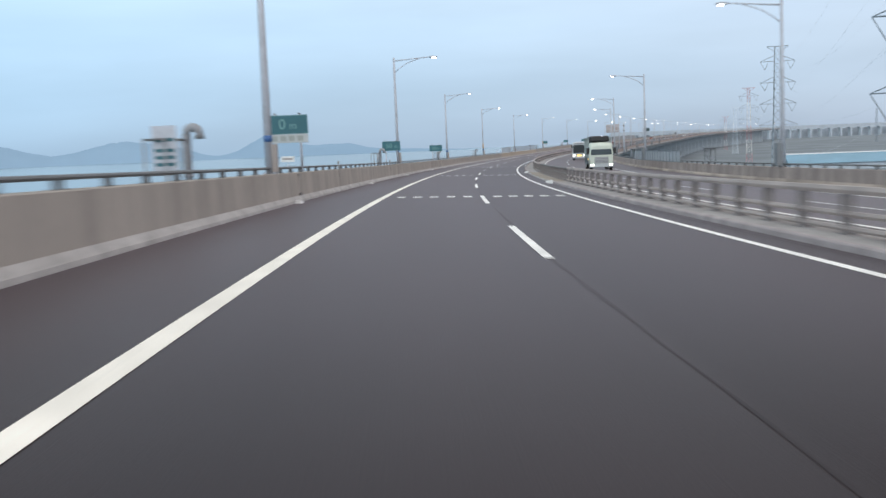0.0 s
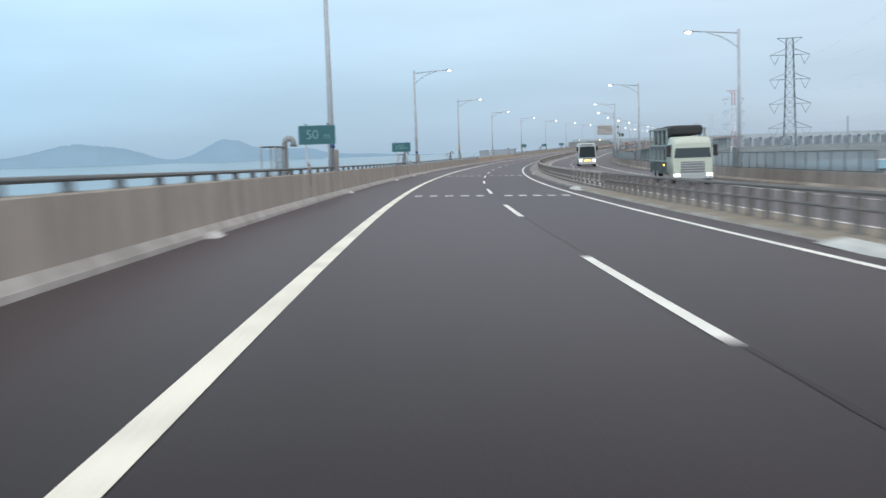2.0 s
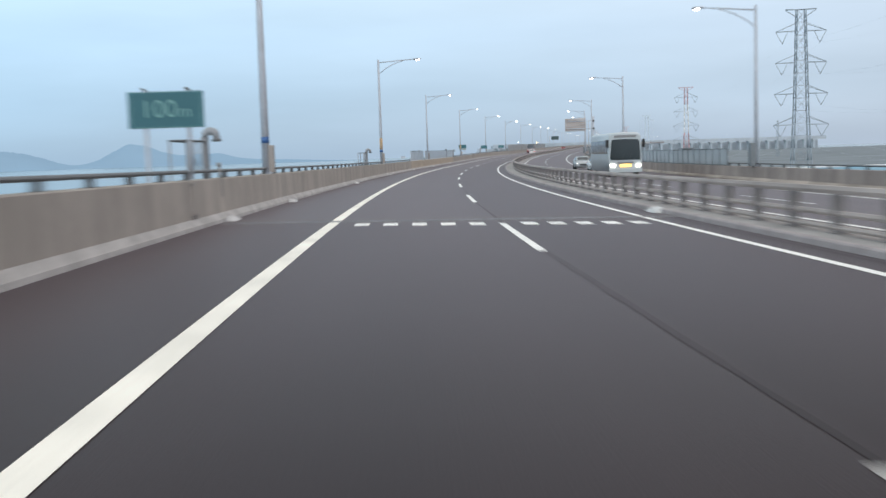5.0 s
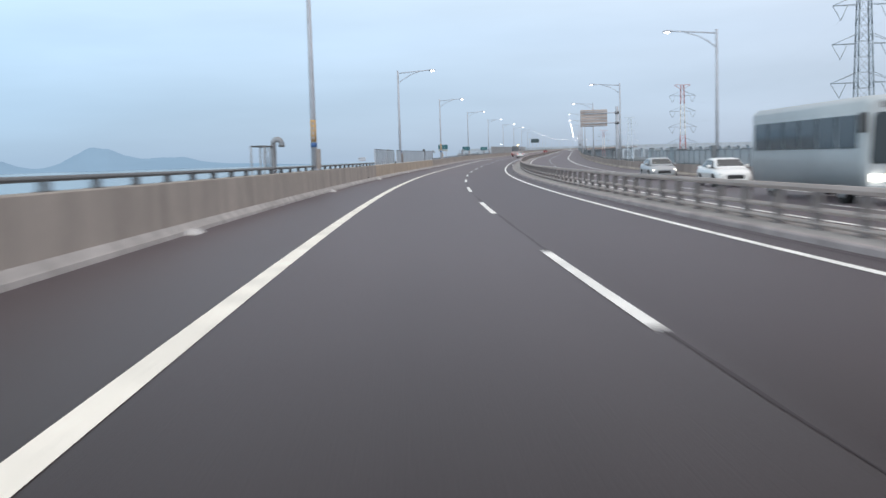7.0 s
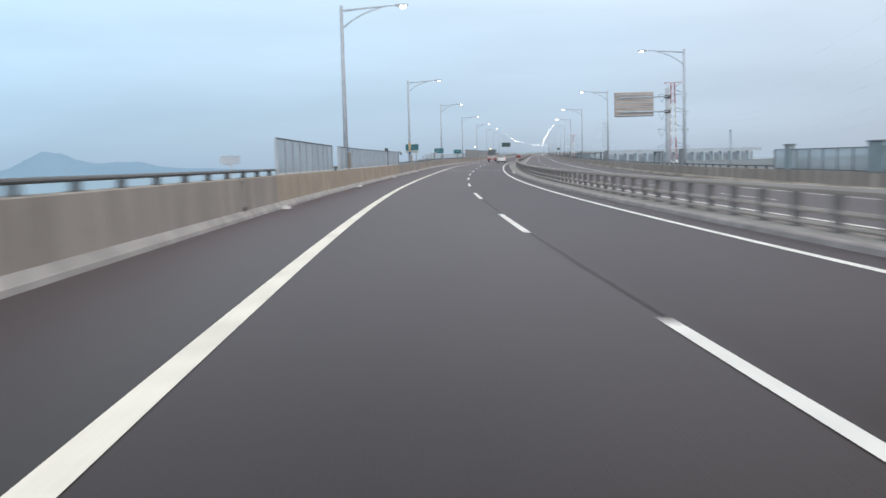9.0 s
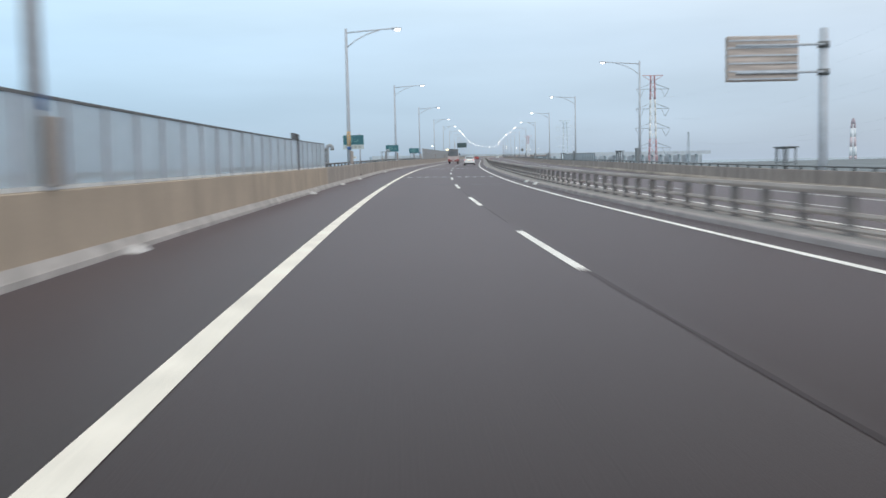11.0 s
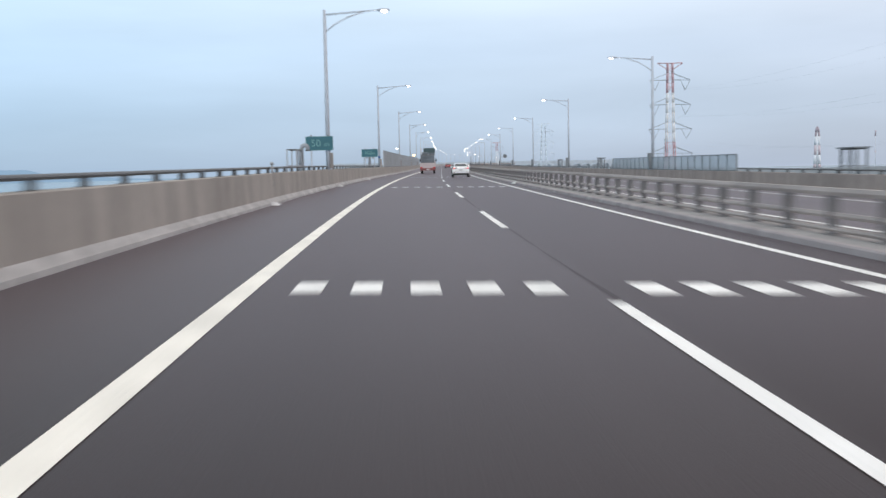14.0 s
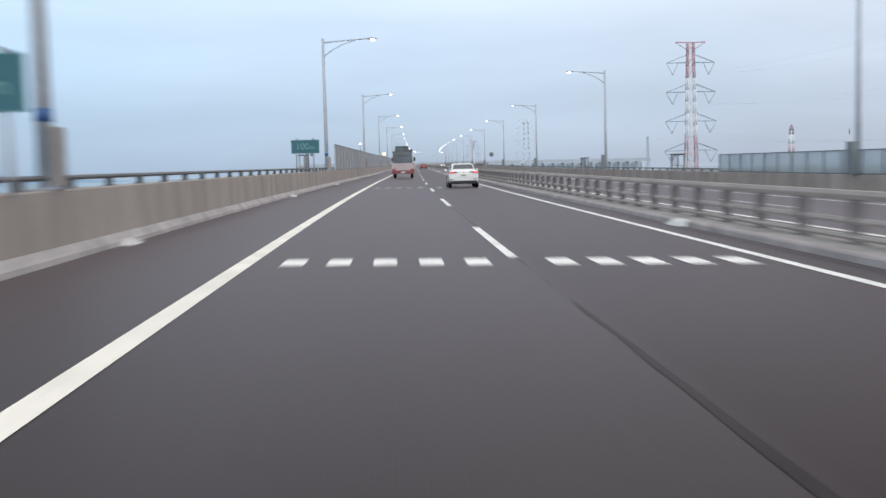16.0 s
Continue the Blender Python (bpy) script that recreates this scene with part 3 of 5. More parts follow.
def wedge(l, s, turn, label, mat=None):
    """Low ramped block where water runs off beside the kerb."""
    bm = bmesh.new()
    low = [bm.verts.new(p) for p in ((-0.13, -0.32, 0), (0.13, -0.32, 0), (0.13, 0.32, 0), (-0.13, 0.32, 0))]
    top = [bm.verts.new(p) for p in ((-0.09, -0.24, 0.10), (0.05, -0.22, 0.07), (0.05, 0.22, 0.07), (-0.09, 0.24, 0.10))]
    for k in range(4):
        bm.faces.new((low[k], low[(k + 1) % 4], top[(k + 1) % 4], top[k]))
    bm.faces.new(top)
    bm.faces.new(list(reversed(low)))
    bmesh.ops.bevel(bm, geom=list(bm.edges), offset=0.012, segments=1, affect="EDGES")
    ob = new("drain_block", mesh_of("drain_block", bm, mat or M_KERBEND))
    ob.matrix_world = stand(s, l, 0.0, turn)
    if turn == 0:
        ob.scale = (1.25, 1.35, 1.25)
        part("drain_slot", box(bmesh.new(), -0.17, -0.112, -0.85, -0.42, 0.002, 0.072, 0.01), M_BLACK, ob, "dark drain slot")
    return tagged(ob, label, "drain block", "drain blocks")


for k in range(-2, 22):
    wedge(-2.76, 53.1 + 29.917 * k, 0, "small whitish concrete drain block at the parapet foot")
for s in (160.3, 338.4):
    wedge(-2.76, s, 0, "small whitish concrete drain block at the parapet foot")
for s in (78.0, 115.0, 161.0, 334.0, 339.5, 415.0):
    ob = wedge(8.38, s, 180, "whitish block ending the median kerb", M_KERBEND)
    ob.scale = (1.9, 5.2, 1.4) if s < 120 else (1.4, 1.7, 1.5)

# plates over the gaps between parapet lengths, with dark brackets at head and foot
def joint_cover(s, wide):
    ob = new("joint_cover", mesh_of("joint_cover", box(bmesh.new(), 0.0, 0.022, -wide / 2, wide / 2, 0.33, 0.97, 0.008), M_CONCRETE))
    ob.matrix_world = stand(s, -3.046, 0)
    tagged(ob, "pale plate over a gap in the parapet face", "joint cover", "parapet joint covers")
    part("head_bracket", box(bmesh.new(), 0.0, 0.05, -wide * 0.6, wide * 0.6, 0.972, 1.05, 0.01), M_PIPE, ob, "dull steel bracket")
    part("foot_bracket", box(bmesh.new(), 0.0, 0.09, -wide * 0.5, wide * 0.5, 0.225, 0.328, 0.01), M_POST, ob, "dark steel bracket")


for s, wide in ((55.2, 0.5), (156.8, 0.35), (256.2, 0.4), (356.4, 0.4)):
    joint_cover(s, wide)


# small knobs over the rail with a conduit down the parapet face
def conduit(s):
    ob = thing("conduit", stand(s, -3.046, 0), "dark conduit down the parapet face under a small knob", "conduit", "parapet conduits")
    part("pipe", box(bmesh.new(), 0.0, 0.03, -0.06, 0.06, 0.62, 1.07, 0.01), M_PIPE, ob)
    part("stem", tube(bmesh.new(), [(-0.02, 0, 1.06), (-0.04, 0, 1.44)], 0.035, 8), M_PIPE, ob)
    part("knob", tube(bmesh.new(), [(-0.04, 0, 1.40), (-0.04, 0, 1.50)], [0.06, 0.05], 10), M_PIPE, ob)


for s in (69.0, 383.9, 101.0, 160.4):
    conduit(s)

PIER = 59.834


# ---- guard rails ----
def beam_profile(l, h0, h1, t):
    return [(l - t, h0), (l - t - 0.02, (h0 + h1) / 2), (l - t, h1), (l + t, h1), (l + t + 0.02, (h0 + h1) / 2), (l + t, h0)]


def guard_rail(l, label):
    rail = thing("guard_rail", Matrix.Identity(4), label, "guard rail")
    for a, b in ((BACK, OPEN0), (OPEN1, 1000)):
        part("top_beam", sweep(bmesh.new(), beam_profile(l, 0.755, 0.895, 0.06), a, b, 6), M_BEAM, rail, "pale steel top beam")
        part("middle_rail", sweep(bmesh.new(), beam_profile(l, 0.35, 0.455, 0.04), a, b, 6), M_BEAM, rail, "thin steel middle rail")
        part("lower_beam", sweep(bmesh.new(), beam_profile(l, 0.10, 0.19, 0.04), a, b, 6), M_BEAM, rail, "pale steel lower beam")
    part("top_rail", sweep(bmesh.new(), beam_profile(l, 0.78, 0.88, 0.05), OPEN0, OPEN1, 6), M_POST, rail, "dark steel rail across the opening")
    part("middle_rail", sweep(bmesh.new(), beam_profile(l, 0.48, 0.55, 0.04), OPEN0, OPEN1, 6), M_POST, rail, "dark steel rail across the opening")
    bm = box(bmesh.new(), -0.05, 0.07, -0.15, 0.15, 0.0, 0.74)
    box(bm, -0.10, 0.12, -0.2, 0.2, -0.005, 0.05)
    box(bm, -0.10, -0.05, -0.05, 0.05, 0.30, 0.70)
    me = mesh_of("post", bm, M_POST)
    n, s = 0, -22.0
    while n < 290:
        ob = new("post", me)
        ob.parent = rail
        ob.matrix_local = stand(s, l, 0.018)
        s += 1.36 if OPEN0 < s < OPEN1 else 2.216
        n += 1
    bm = bmesh.new()
    while s < 1000:
        m = stand(s, l, 0.018)
        k = len(bm.verts)
        box(bm, -0.05, 0.07, -0.15, 0.15, 0.0, 0.74)
        bm.verts.ensure_lookup_table()
        for v in bm.verts[k:]:
            v.co = m @ v.co
        s += 2.216
    tagged(part("posts_beyond", bm, M_POST, rail), kind="stuff")
    return rail


guard_rail(9.55, "pale steel guard rail on dark posts along the median")


# ---- railings on the parapets ----
def railing(l, label, base=1.10):
    rail = thing("parapet_railing", Matrix.Identity(4), label, "railing")
    prof = [(l + 0.065 * math.cos(a), base + 0.185 + 0.045 * math.sin(a)) for a in (2 * math.pi * k / 10 for k in range(10))]
    part("rail", sweep(bmesh.new(), prof, BACK, 1100, 6), M_DARKSTEEL, rail)
    bm = box(bmesh.new(), -0.05, 0.05, -0.10, 0.10, -0.002, 0.15)
    box(bm, -0.08, 0.08, -0.16, 0.16, -0.004, 0.02)
    me = mesh_of("rail_post", bm, M_DARKSTEEL)
    s, n = -10.0, 0
    while n < 280:
        ob = new("rail_post", me)
        ob.parent = rail
        ob.matrix_local = stand(s, l, base)
        s += 2.387
        n += 1
    bm = bmesh.new()
    while s < 1100:
        m = stand(s, l, base)
        k = len(bm.verts)
        box(bm, -0.05, 0.05, -0.10, 0.10, 0.0, 0.15)
        bm.verts.ensure_lookup_table()
        for v in bm.verts[k:]:
            v.co = m @ v.co
        s += 2.387
    tagged(part("rail_posts_beyond", bm, M_DARKSTEEL, rail), kind="stuff")


railing(-3.22, "dark steel rail on short posts along the parapet")
railing(22.31, "dark steel rail on short posts along the opposite parapet", OPP_H)


# ---- street lamps ----
def street_lamp(label, foot=0.0):
    """Pole at the origin, arm towards +x; foot: how much lower it starts, with a larger box."""
    lamp = thing("street_lamp", Matrix.Identity(4), label, "street lamp", "street lamps along the bridge")
    bm = tube(bmesh.new(), [(0, 0, -foot), (0, 0, 4.0), (0, 0, 9.4)], [0.14, 0.12, 0.09], 12)
    part("pole", bm, M_STEEL, lamp)
    bm = box(bmesh.new(), -0.2, 0.2, -0.2, 0.2, -foot, 0.04 - foot, 0.01)
    for x in (-0.15, 0.15):
        for y in (-0.15, 0.15):
            tube(bm, [(x, y, -foot), (x, y, 0.09 - foot)], 0.02, 6)
    part("base_plate", bm, M_STEEL, lamp)
    if foot:
        part("junction_box", box(bmesh.new(), 0.10, 0.42, -0.30, 0.30, 0.05 - foot, 1.05, 0.02), M_BOXGREY, lamp, "dark grey steel junction box")
    else:
        part("junction_box", box(bmesh.new(), 0.10, 0.29, -0.11, 0.11, 0.05, 0.98, 0.02), M_JUNCTION, lamp, "grey-brown steel junction box")
        part("pole_band", tube(bmesh.new(), [(0, 0, 1.06), (0, 0, 1.27)], 0.141, 14), M_BLUE, lamp, "narrow blue marker band")
    part("arm", tube(bmesh.new(), [(0.05, 0, 9.12), (1.6, 0, 9.24), (3.1, 0, 9.34)], [0.05, 0.045, 0.035], 8), M_STEEL, lamp)
    part("brace", tube(bmesh.new(), [(0.08, 0, 8.15), (0.6, 0, 8.55), (1.3, 0, 8.93), (2.3, 0, 9.26)], 0.035, 8), M_STEEL, lamp, "curved steel brace under the arm")
    bm = bmesh.new()
    bmesh.ops.create_uvsphere(bm, u_segments=14, v_segments=8, radius=1.0, matrix=Matrix.Translation((3.48, 0, 9.35)) @ Matrix.Diagonal((0.42, 0.17, 0.09, 1)))
    head = part("lamp_head", bm, M_STEEL, lamp)
    bm = bmesh.new()
    bmesh.ops.create_uvsphere(bm, u_segments=14, v_segments=8, radius=1.0, matrix=Matrix.Translation((3.56, 0, 9.30)) @ Matrix.Diagonal((0.21, 0.14, 0.11, 1)))
    part("lens", bm, M_LAMP, head, "lit warm-white lens")
    return lamp


S_L, S_R = 49.92, 78.77
near_lamp = street_lamp("tall galvanised street lamp with a lit head on the parapet")
near_lamp.matrix_world = stand(S_L - PIER, -3.22, 1.10)
for k in range(0, 38):
    copy_thing(near_lamp, stand(S_L + PIER * k, -3.22, 1.10))
FAR_FOOT = FALL * (22.31 - 11.0) + 1.10 - OPP_H
far_lamp = street_lamp("tall galvanised street lamp with a lit head on the opposite parapet", FAR_FOOT)
far_lamp.matrix_world = stand(S_R - PIER, 22.31, OPP_H + FAR_FOOT, 180)
for k in range(0, 38):
    copy_thing(far_lamp, stand(S_R + PIER * k, 22.31, OPP_H + FAR_FOOT, 180))

# yellow sheets round some poles
for s in (S_L + 3 * PIER, S_L + 5 * PIER):
    band = thing("pole_band", stand(s, -3.22, 1.10), "yellow marker sheet with writing wrapped round a lamp pole", "pole marker", "pole markers")
    part("yellow_sheet", tube(bmesh.new(), [(0, 0, 1.32), (0, 0, 2.32)], 0.136, 14), M_YELLOW, band)
    for k in range(4):
        part("writing_bar", box(bmesh.new(), -0.05, 0.06, -0.142, -0.134, 1.42 + 0.22 * k, 1.56 + 0.22 * k), M_RUST, band)


# ---- signs beside the bars ----
def text_mesh(words, size, mat, name, parent, m, label=""):
    cu = bpy.data.curves.new(name, "FONT")
    cu.body, cu.size, cu.align_x, cu.align_y, cu.extrude = words, size, "CENTER", "CENTER", 0.002
    cu.offset = -0.004
    tmp = bpy.data.objects.new(name, cu)
    scene.collection.objects.link(tmp)
    dg = bpy.context.evaluated_depsgraph_get()
    me = bpy.data.meshes.new_from_object(tmp.evaluated_get(dg))
    bpy.data.objects.remove(tmp)
    me.materials.clear()
    me.materials.append(mat)
    ob = new(name, me)
    ob.parent = parent
    ob.matrix_local = m
    if label:
        ob["label"] = label
    return ob


def distance_sign(s, words, plate):
    sign = thing("distance_sign", stand(s, -3.52, 0.14 if s > 400 else 0.22), "green distance sign on two steel posts behind the parapet", "road sign", "distance signs")
    z0, z1 = (2.36, 3.09) if plate else (2.06, 2.87)
    zm = (z0 + z1) / 2
    hw = 0.84 if len(words) > 2 else 0.79
    for x in (-0.48, 0.48):
        post = part("sign_post", tube(bmesh.new(), [(x, 0.05, -0.6 if x < 0 else 0.902), (x, 0.05, z1 + 0.04)], 0.05, 8), M_STEEL, sign)
        part("post_bracket", tube(bmesh.new(), [(x - 0.05, 0.02, z1 + 0.07), (x + 0.02, 0.02, z1 + 0.05), (x + 0.05, 0.02, z1 + 0.02)], 0.03, 6), M_DARKSTEEL, post)
    for z in (0.2, 0.7):
        part("wall_bracket", tube(bmesh.new(), [(-0.48, 0.05, z), (0.11, 0.05, z)], 0.03, 6), M_STEEL, sign)
    part("panel", box(bmesh.new(), -hw, hw, -0.03, 0.0, z0, z1, 0.012), M_GREEN, sign)
    bm = bmesh.new()
    for x0, x1, za, zb in ((-0.775, 0.775, z0 + 0.015, z0 + 0.023), (-0.775, 0.775, z1 - 0.023, z1 - 0.015), (-0.775, -0.767, z0 + 0.023, z1 - 0.023), (0.767, 0.775, z0 + 0.023, z1 - 0.023)):
        box(bm, x0, x1, -0.034, -0.031, za, zb)
    part("border", bm, M_LETTER, sign)
    text_mesh(words, 0.56, M_LETTER, "figure", sign, pose(-0.20 if len(words) < 3 else -0.16, -0.034, zm, 90, 0, 0))
    text_mesh("m", 0.40, M_LETTER, "unit", sign, pose(0.42 if len(words) > 1 else 0.22, -0.034, zm - 0.05, 90, 0, 0))
    if plate:
        low = part("lower_plate", box(bmesh.new(), -0.79, 0.79, -0.03, 0.0, 2.02, 2.352, 0.01), M_LOWPLATE, sign, "white lower plate with illegible writing")
        for k in range(4):
            part("writing_bar", box(bmesh.new(), -0.62 + 0.33 * k, -0.40 + 0.33 * k, -0.034, -0.031, 2.09, 2.29), M_LOWBAR, low)
        small = part("small_plate", box(bmesh.new(), -0.32, 0.20, 0.0, 0.03, 1.28, 1.50, 0.006), M_WHITE, sign, "small pale plate between the posts")
        part("plate_stem", tube(bmesh.new(), [(-0.06, 0.05, 0.6), (-0.06, 0.05, 1.48)], 0.02, 6), M_STEEL, small)
        part("writing_bar", box(bmesh.new(), -0.25, 0.13, -0.004, -0.001, 1.36, 1.43), M_JUNCTION, small)
    return sign


for s, words, plate in ((56.2, "0", True), (107.1, "50", False), (156.8, "100", False), (356.5, "0", True), (406.8, "50", False), (456.4, "100", False)):
    distance_sign(s, words, plate)


# ---- pier access: a small railed platform and a vent pipe with a bent head, behind the parapet ----
def access_frame(s, l=-3.85, side=1):
    fr = thing("access_platform_rail", stand(s, l, 0, 0 if side > 0 else 180), "small grey steel safety rail of a pier access platform", "railing", "pier access rails")
    for y in (-4.9, -2.97):
        for x in (0.12, -0.35):
            part("upright", tube(bmesh.new(), [(x, y, -0.4), (x, y, 2.10)], 0.03 if side > 0 else 0.06, 6), M_DULL if side > 0 else M_BOXGREY, fr)
    for k in range(1, 7):
        part("baluster", tube(bmesh.new(), [(0.12, -4.9 + 0.276 * k, 1.30), (0.12, -4.9 + 0.276 * k, 2.10)], 0.012, 5), M_DULL, fr)
    for z in (1.30, 2.10):
        part("cross_bar", tube(bmesh.new(), [(0.12, -4.9, z), (0.12, -2.97, z), (-0.35, -2.97, z), (-0.35, -4.9, z), (0.12, -4.9, z)], 0.03, 6), M_DARKSTEEL if z > 2 else M_DULL, fr)
    if side < 0:
        part("roof_plate", box(bmesh.new(), -0.5, 0.3, -5.0, -2.85, 2.13, 2.2, 0.01), M_BOXGREY, fr)
    part("platform", box(bmesh.new(), -0.45, 0.44, -5.0, -2.8, -0.46, -0.40), M_DULL, fr)
    if side > 0:
        pipe = thing("vent_pipe", stand(s - 2.85, -3.72, 0), "grey vent pipe with a bent-over head behind the parapet", "pipe", "vent pipes")
        pts = [(0, 0, -0.6), (0, 0, 2.20)] + [(0.16 - 0.16 * math.cos(a), 0, 2.20 + 0.16 * math.sin(a)) for a in (math.pi * k / 8 for k in range(1, 9))] + [(0.32, 0, 2.10)]
        part("pipe_body", tube(bmesh.new(), pts, 0.105, 12), M_DULL, pipe)
        part("flange", tube(bmesh.new(), [(0, 0, 1.15), (0, 0, 1.2)], 0.14, 10), M_DULL, pipe)
        part("mouth_ring", tube(bmesh.new(), [(0.32, 0, 2.07), (0.32, 0, 2.14)], 0.125, 12), M_DARKSTEEL, pipe)


ACCESS_SHIFT = {0: 0.2, 1: -1.1, 2: 1.5, 3: 0.5, 5: -0.8, 6: -0.3}
for k in range(-1, 10):
    access_frame(43.6 + PIER * k + ACCESS_SHIFT.get(k, 0.0))
for k in range(0, 8):
    access_frame(98.0 + PIER * k + (10.9 if k == 6 else -5.3 if k > 2 else 0.9), 22.95, -1)
# notice board fixed on the first platform rail
board0 = thing("notice_board", stand(39.05, -3.78, 0, -90), "small white and green notice board on a platform rail", "notice board")
part("plate", box(bmesh.new(), -0.02, 0.0, -0.28, 0.28, 1.32, 2.34, 0.005), M_STEEL, board0)
for z in (1.42, 1.58, 1.74, 1.98):
    part("writing_bar", box(bmesh.new(), 0.001, 0.006, -0.22, 0.22, z, z + 0.08), M_GREEN, board0)
# small plate on a thin post beyond the parapet
plate0 = thing("small_plate_sign", stand(257.0, -3.5, 0), "small pale plate on a thin post behind the parapet", "road sign")
part("thin_post", tube(bmesh.new(), [(0, 0, -0.5), (0, 0, 1.75)], 0.025, 6), M_STEEL, plate0)
part("plate", box(bmesh.new(), -0.27, 0.27, -0.03, -0.02, 1.48, 1.72, 0.004), M_STEEL, plate0)


# ---- screens on the parapets ----
def screen(s0, s1, l, top, mat, label, panel=4.0, base=1.10):
    fence = thing("parapet_screen", Matrix.Identity(4), label, "screen fence", "parapet screens")
    n = max(1, round((s1 - s0) / panel))
    step = (s1 - s0) / n
    for k in range(n):
        a, b = s0 + step * k + 0.05, s0 + step * (k + 1) - 0.05
        part("screen_panel", sweep(bmesh.new(), [(l - 0.01, base + 0.07), (l - 0.01, top), (l + 0.01, top), (l + 0.01, base + 0.07)], a, b, 4), mat, fence)
    for k in range(n + 1):
        ob = part("screen_post", box(bmesh.new(), -0.05, 0.05, *((-0.045, 0.045) if base > 1 else (-0.025, 0.025)), 0.0, top - base), M_STEEL if base > 1 else M_BOXGREY, fence)
        ob.matrix_local = stand(s0 + step * k, l, base)
    part("top_rail", sweep(bmesh.new(), [(l - 0.03, top), (l - 0.03, top + 0.045), (l + 0.03, top + 0.045), (l + 0.03, top)], s0, s1, 6), M_DARKSTEEL, fence)
    part("bottom_rail", sweep(bmesh.new(), [(l - 0.03, base + 0.004), (l - 0.03, base + 0.065), (l + 0.03, base + 0.065), (l + 0.03, base + 0.004)], s0, s1, 6), M_WHITE if mat is M_SCREEN else M_DARKSTEEL, fence)
    return fence


FROST = "frosted translucent screen in steel posts on the parapet"
screen(263.3, 281.3, -3.14, 2.33, M_SCREEN, FROST, 2.0)
screen(284.3, 331.6, -3.14, 2.33, M_SCREEN, FROST, 2.0)
screen(476.0, 680.0, -3.14, 3.1, M_GREYSCREEN, "tall grey noise screen of panels between steel posts on the parapet", 4.0)
gate = thing("screen_gate_frame", Matrix.Identity(4), "dark steel post with a flat lattice frame over the screen", "gate frame")
ob = part("gate_post", box(bmesh.new(), -0.09, 0.09, -0.09, 0.09, 0.0, 1.5, 0.01), M_DARKSTEEL, gate)
ob.matrix_local = stand(320.0, -3.14, 1.10)
for h in (2.42, 2.50, 2.58):
    part("frame_bar", sweep(bmesh.new(), [(-3.19, h), (-3.19, h + 0.045), (-3.10, h + 0.045), (-3.10, h)], 318.3, 320.1, 1), M_DARKSTEEL, gate)
for s in (318.35, 319.2):
    ob = part("frame_strut", box(bmesh.new(), -0.03, 0.03, -0.03, 0.03, 0.0, 0.24), M_DARKSTEEL, gate)
    ob.matrix_local = stand(s, -3.145, 2.385)
MESHED = "grey see-through screen in steel posts on the opposite parapet"
screen(112.0, 150.0, 22.2, 1.95, M_MESH, MESHED, 2.1, OPP_H)
screen(205.0, 291.0, 22.2, 2.02, M_MESH, MESHED, 2.1, OPP_H)
screen(412.0, 458.0, 22.2, 1.95, M_MESH, MESHED, 2.1, OPP_H)

# cabinets standing behind the opposite screen
for s, wide in ((288.4, 0.9), (275.6, 1.7)):
    cab = thing("equipment_cabinet", stand(s, 22.33, OPP_H), "blue-grey steel equipment cabinet on the opposite parapet", "cabinet", "equipment cabinets")
    part("case", box(bmesh.new(), -0.22, 0.1, -wide / 2, wide / 2, 0.0, 1.38, 0.02), M_CABINET, cab)
    part("lid", box(bmesh.new(), -0.26, 0.14, -wide / 2 - 0.05, wide / 2 + 0.05, 1.381, 1.46, 0.015), M_BOXGREY, cab)

# ---- message board over the opposite road, seen from behind ----
board = thing("message_board", stand(330.0, 23.0, FALL * 12.0), "back of a ribbed message board on a steel cantilever post", "message board")
part("post", tube(bmesh.new(), [(0, 0, -1.0), (0, 0, 8.0)], [0.24, 0.22], 14), M_STEEL, board)
face = part("board_case", box(bmesh.new(), -5.05, -1.35, -0.15, 0.25, 5.33, 7.65, 0.05), M_RUST, board, "rust-stained grey board case")
for z in (5.45, 5.85, 6.25, 6.65, 7.05, 7.42):
    part("rib", box(bmesh.new(), -4.98, -1.42, -0.20, -0.152, z - 0.04, z + 0.04), M_STEEL, face)
for z in (5.75, 7.15):
    part("bracket_arm", tube(bmesh.new(), [(0, -0.24, z), (-4.6, -0.24, z)], 0.06, 8), M_STEEL, board)
    part("clamp", tube(bmesh.new(), [(0, 0, z - 0.16), (0, 0, z + 0.16)], 0.3, 14), M_DARKSTEEL, board)


